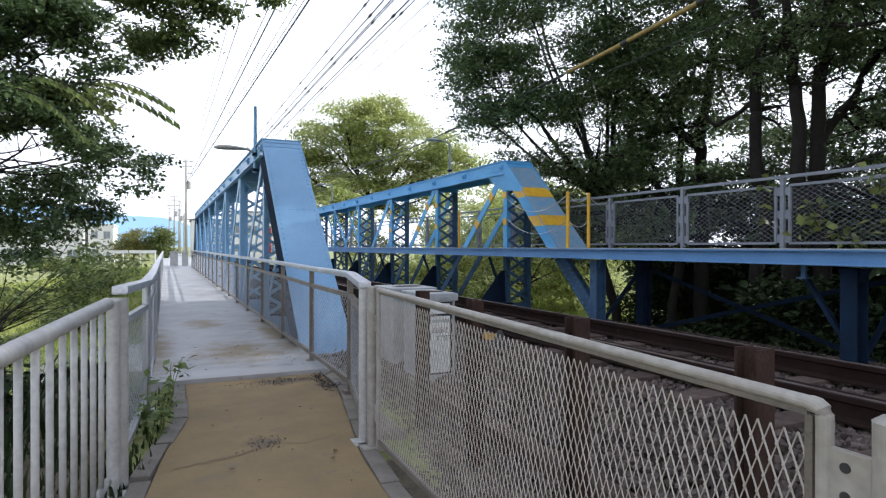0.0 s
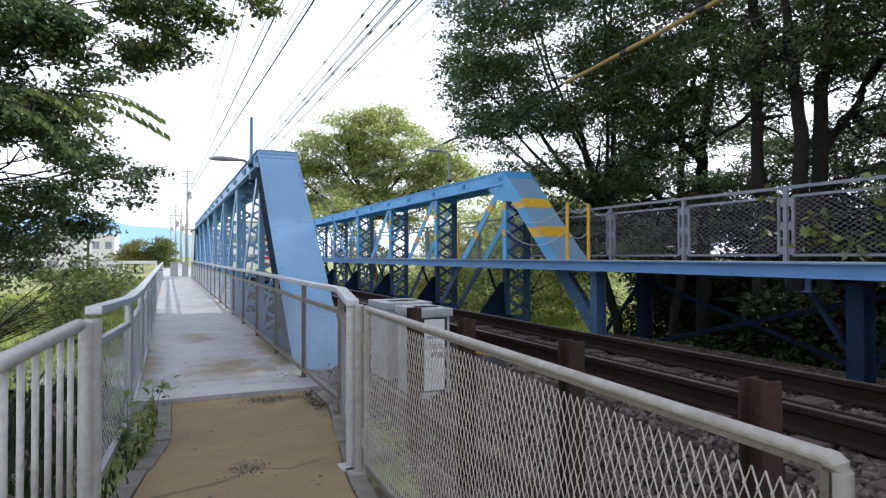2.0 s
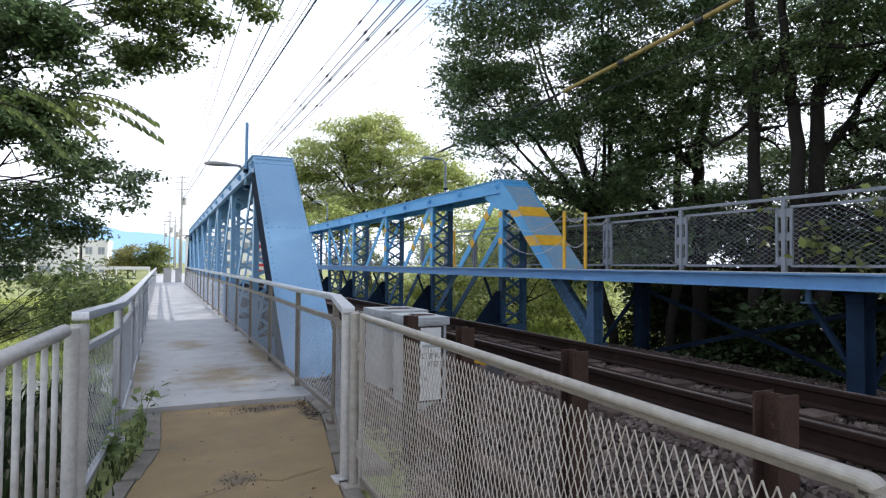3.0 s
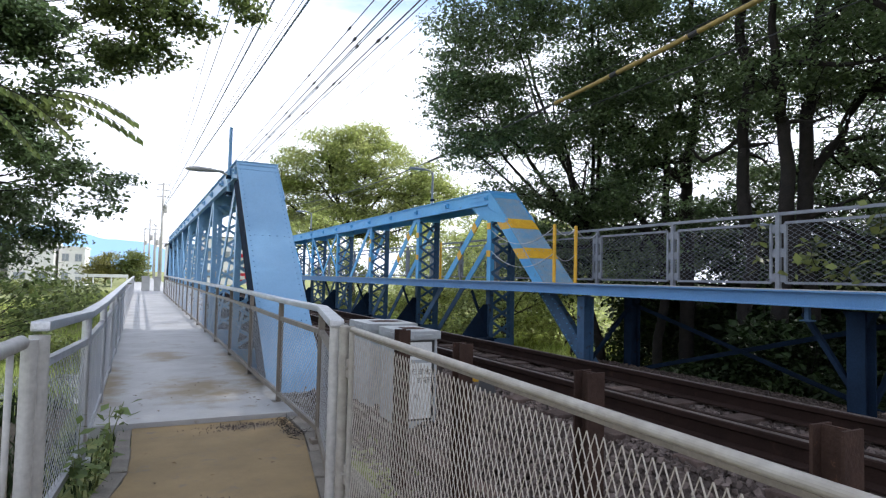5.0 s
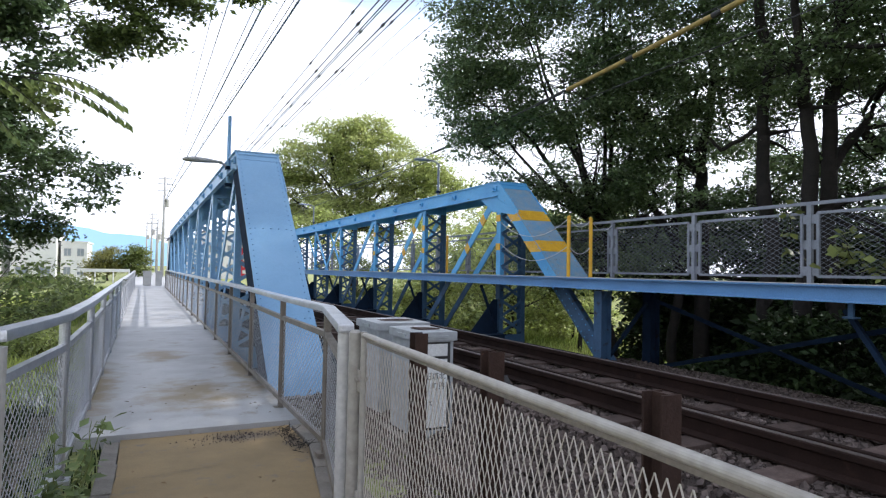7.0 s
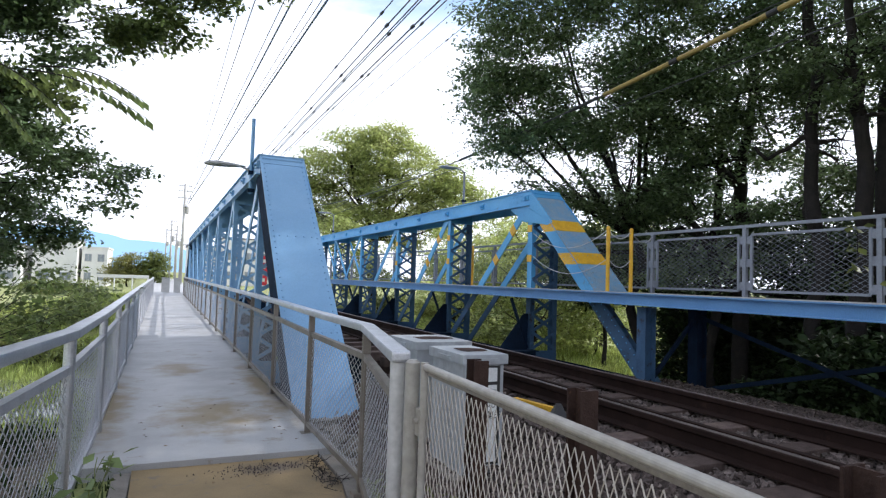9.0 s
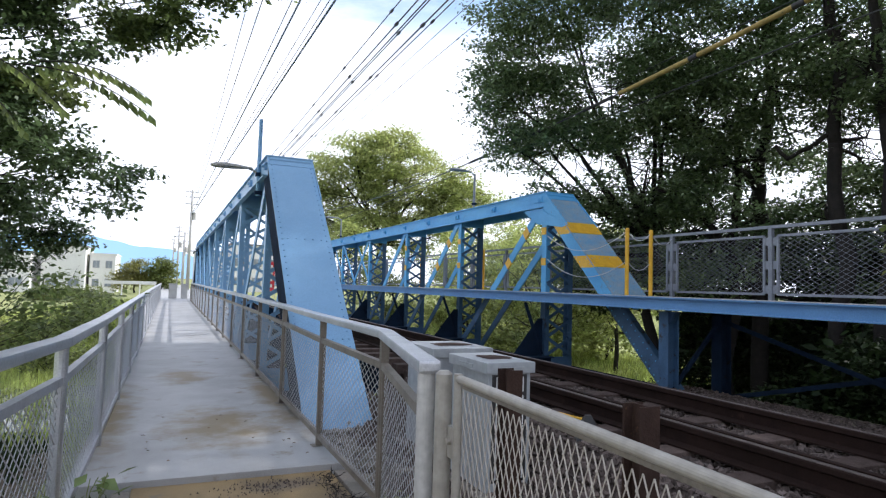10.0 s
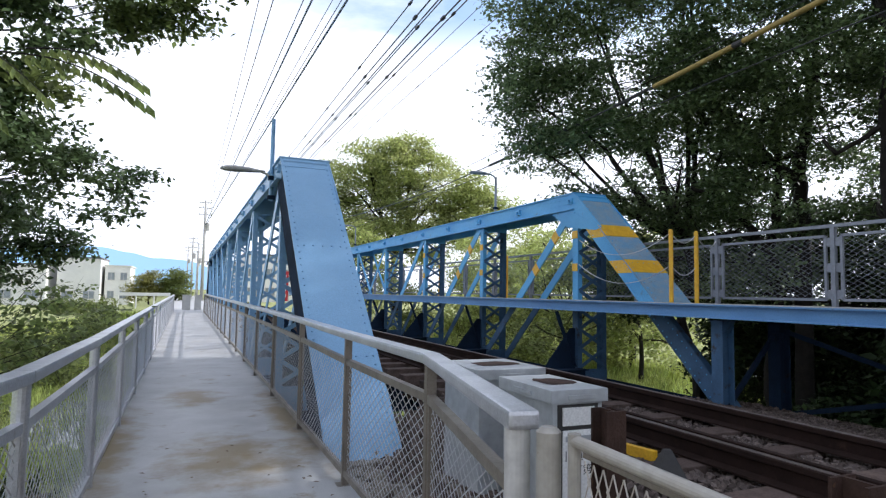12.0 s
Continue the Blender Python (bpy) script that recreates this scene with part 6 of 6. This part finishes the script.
# ballast stones: each a small crushed stone; one mesh
v, f = [], []
cube = [(-1, -1, -1), (1, -1, -1), (1, 1, -1), (-1, 1, -1), (-1, -1, 1), (1, -1, 1), (1, 1, 1), (-1, 1, 1)]
quads = [(0, 3, 2, 1), (4, 5, 6, 7), (0, 1, 5, 4), (1, 2, 6, 5), (2, 3, 7, 6), (3, 0, 4, 7)]
bed = [(2.05, -0.12), (2.9, 0.07), (3.3, 0.242), (5.6, 0.242), (6.2, 0.13), (7.2, -0.02), (7.9, -0.06)]
for _ in range(47000):
    x, y = random.uniform(1.56, 7.8), random.uniform(-0.5, 9.0) if random.random() < 0.9 else random.uniform(9, 14)
    z = np.interp(x, [b[0] for b in bed], [b[1] for b in bed]) if y < 9.2 else None
    if z is None or (2.28 < x < 2.44 and y < 5.25):
        continue
    s = random.uniform(0.010, 0.024)
    m = Euler((random.uniform(0, 6), random.uniform(0, 6), random.uniform(0, 6))).to_matrix()
    k = len(v)
    for c in cube:
        p = m @ Vector([a * s * random.uniform(0.55, 1.15) for a in c])
        v.append((x + p.x, y + p.y, z + s * 0.4 + p.z))
    f += [tuple(k + i for i in q) for q in quads]
tagged(raw_part("ballast", v, f, BALLAST), "brown-grey crushed ballast stones", "ballast", kind="stuff")

v, f = [], []
for _ in range(130):
    x, y = random.uniform(1.84, 2.5), random.uniform(6.3, 8.6)
    s = random.uniform(0.025, 0.085)
    m = Euler((random.uniform(0, 6), random.uniform(0, 6), random.uniform(0, 6))).to_matrix()
    k = len(v)
    for c in cube:
        p = m @ Vector([a * s * random.uniform(0.5, 1.1) for a in c])
        v.append((x + p.x, y + p.y, -0.09 + p.z * 0.7))
    f += [tuple(k + i for i in q) for q in quads]
tagged(raw_part("rubble", v, f, KERB), "grey broken concrete rubble at the truss foot", "rubble", kind="stuff")

# dry leaf litter over the shaded bank
lx, ly = [6.6 + 0.45 * i for i in range(42)], [-9 + 0.45 * j for j in range(42)]
lv = [(x, y, land(x, y) + 0.03 - 0.12 * smooth_step(7.5, 9.6, y)) for y in ly for x in lx]
lf = [(j * 42 + i, j * 42 + i + 1, (j + 1) * 42 + i + 1, (j + 1) * 42 + i) for j in range(41) for i in range(41)]
tagged(raw_part("bank_soil", lv, lf, SOIL), "dark soil and leaf litter under the trees", "soil", kind="structure")

lx, ly = [-4.4 + 0.2 * i for i in range(22)], [-3 + 0.4 * j for j in range(34)]
lv = [(x, y, land(x, y) + 0.02 + 0.03 * noise.noise((x * 2, y * 2, 8)) - 0.25 * smooth_step(8.2, 10.2, y) - 0.15 * smooth_step(-3.4, -4.4, x)) for y in ly for x in lx]
lf = [(j * 22 + i, j * 22 + i + 1, (j + 1) * 22 + i + 1, (j + 1) * 22 + i) for j in range(33) for i in range(21)]
tagged(raw_part("bank_soil", lv, lf, SOIL), "dark soil and leaf litter below the path", "soil", kind="structure")

# ---- path edges ----
kerb_mesh = bpy.data.meshes.new("kerb_stone")
bm = bmesh.new()
block(bm, -0.055, 0.055, -0.295, 0.295, -0.12, 0.0, 0.008)
bm.to_mesh(kerb_mesh)
bm.free()
kerb_mesh.materials.append(KERB)
kerb_line = thing("kerb", "worn concrete kerb stones along the path", "kerb", kind="structure")
for k in range(13):
    y = 6.1 - 0.6 * k
    o = new("kerb_stone", kerb_mesh)
    o.parent = kerb_line
    o.matrix_basis = pose(path_right(y) + 0.062 + random.uniform(-0.006, 0.006), y, path_z(y) + 0.012 + random.uniform(-0.006, 0.004), 1.7 if y < 4.6 else 0, random.uniform(-1, 1), random.uniform(-0.8, 0.8) - math.degrees(math.atan2(path_right(y + 0.3) - path_right(y - 0.3), 0.6)))
for k in range(6):
    y = 6.1 - 0.6 * k
    o = new("kerb_stone", kerb_mesh)
    o.parent = kerb_line
    o.matrix_basis = pose(path_left(y) - 0.06, y, path_z(y) + 0.01 + random.uniform(-0.006, 0.004), 0, 0, random.uniform(-0.8, 0.8) - math.degrees(math.atan2(path_left(y + 0.3) - path_left(y - 0.3), 0.6)))
# soil strip under the mesh panel and by the river-side railing
bm = bmesh.new()
block(bm, 1.45, 1.62, -6, 4.4, -0.3, -0.075)
block(bm, 1.45, 1.80, 4.4, 6.44, -0.3, -0.045)
block(bm, 1.80, 2.30, 0.0, 8.6, -0.4, -0.105)
block(bm, 1.62, 2.30, -8.0, 0.0, -0.5, -0.2)
block(bm, -0.35, 0.10, -6, 6.4, -0.4, -0.10)
tagged(part("soil_strip", bm, SOIL), "dry soil along the path's edges", "soil", kind="structure")
# cracks and patches in the path
DARK_PATCH = material("worn patch", (0.17, 0.13, 0.085), (0.25, 0.185, 0.10), rough=0.9, scale=9, fine=150, bump=0.4)


def crack(pts, w):
    bm = bmesh.new()
    rows = []
    for i in range(len(pts) - 1):
        a, b = Vector((*pts[i], 0)), Vector((*pts[i + 1], 0))
        for k in range(8):
            p = a.lerp(b, k / 8) + Vector((0.015 * noise.noise((i, k * 1.7, 1)), 0.03 * noise.noise((i + k * 0.9, 2, 5)), 0))
            ww = w * (0.6 + 0.7 * abs(noise.noise((k * 0.8, i, 9))))
            rows.append((bm.verts.new((p.x, p.y - ww, path_z(p.y) + 0.0045)), bm.verts.new((p.x, p.y + ww, path_z(p.y) + 0.0045))))
    for a, b in zip(rows, rows[1:]):
        bm.faces.new((a[0], b[0], b[1], a[1]))
    part("crack", bm, DARK_PATCH, path_ob)


crack([(0.22, 4.10), (0.60, 4.18), (0.85, 4.35), (1.05, 4.25), (1.40, 4.40)], 0.007)
crack([(0.45, 5.45), (0.75, 5.50), (1.05, 5.55)], 0.005)
crack([(1.20, 6.40), (1.12, 6.0), (1.28, 5.7), (1.60, 5.5)], 0.006)
crack([(0.95, 4.95), (1.0, 4.6), (0.92, 4.45)], 0.005)
crack([(0.75, 3.05), (0.95, 2.8), (1.0, 2.5)], 0.004)
# loose grit where the surfacing has broken up
v, f = [], []
for cx, cy, rx, ry, count in ((1.25, 6.24, 0.40, 0.16, 260), (0.82, 4.33, 0.15, 0.14, 70), (1.58, 6.0, 0.08, 0.35, 90)):
    for _ in range(count):
        x, y = cx + random.gauss(0, 0.5) * rx, min(6.44, cy + random.gauss(0, 0.5) * ry)
        s, a = random.uniform(0.003, 0.008), random.uniform(0, 6.28)
        z = path_z(y)
        k = len(v)
        v += [(x + s * math.cos(a + q), y + s * math.sin(a + q), z) for q in (0, 2.1, 4.2)] + [(x, y, z + s * 1.1 + 0.004)]
        f += [(k, k + 1, k + 3), (k + 1, k + 2, k + 3), (k + 2, k, k + 3)]
tagged(raw_part("grit", v, f, BALLAST), "loose grey grit on the path", "grit", kind="stuff")
# dry twigs in the corner by the railing
bm = bmesh.new()
for _ in range(40):
    x, y = 1.60 + random.uniform(-0.07, 0.06), 5.95 + random.uniform(-0.3, 0.4)
    limb(bm, (x, y, path_z(y) + 0.006), (x + random.uniform(-0.08, 0.08), y + random.uniform(-0.12, 0.12), path_z(y) + random.uniform(0.01, 0.07)), 0.003, 0.0015, n=4)
tagged(part("twigs", bm, BARK), "dry brown twigs by the railing's foot", "twigs", kind="stuff")
# fallen leaves and twigs
v, f = [], []
for _ in range(45):
    y = random.uniform(1.5, 9.0)
    x = random.uniform(0.3, 1.6)
    z = (path_z(y) if y < 6.44 else 0.04) + 0.012
    a, s = random.uniform(0, 6.28), random.uniform(0.012, 0.03)
    k = len(v)
    v += [(x, y, z), (x + s * math.cos(a + 0.5), y + s * math.sin(a + 0.5), z + 0.004), (x + 1.8 * s * math.cos(a), y + 1.8 * s * math.sin(a), z), (x + s * math.cos(a - 0.5), y + s * math.sin(a - 0.5), z + 0.006)]
    f += [(k, k + 1, k + 2, k + 3)]
DEAD = material("dead leaves", (0.10, 0.06, 0.03), (0.17, 0.11, 0.05), rough=0.9, scale=8, fine=40, bump=0.0, island=0.4)
tagged(raw_part("fallen_leaves", v, f, DEAD), "brown fallen leaves on the path", "leaves", kind="stuff")

# taller sunlit trees that close the bank behind the far truss
for i, (x, y, h, w) in enumerate([(18.0, 36.0, 6.6, 2.8), (22.0, 38.0, 7.4, 3.0), (20.0, 31.0, 6.4, 2.6), (24.5, 31.0, 7.2, 3.0), (10.6, 40.5, 5.8, 2.2), (17.0, 27.0, 5.8, 2.4), (19.0, 24.0, 5.6, 2.4)]):
    z0 = land(x, y)
    lobes = [(x + random.uniform(-w, w) * 0.7, y + random.uniform(-w, w) * 0.7, z0 + h * f, w * random.uniform(0.45, 0.75)) for f in (0.3, 0.42, 0.55, 0.65, 0.8, 0.95, 1.05)]
    tree("small_tree", "sunlit yellow-green tree on the river bank", (x, y, z0 - 0.2), (x, y, z0 + h * 0.4), lobes, 0.12, LEAF_BRIGHT, 0.21, 8, 22, 0.26, gap=-0.05, group="trees on the river bank", seed=50.0 + i)
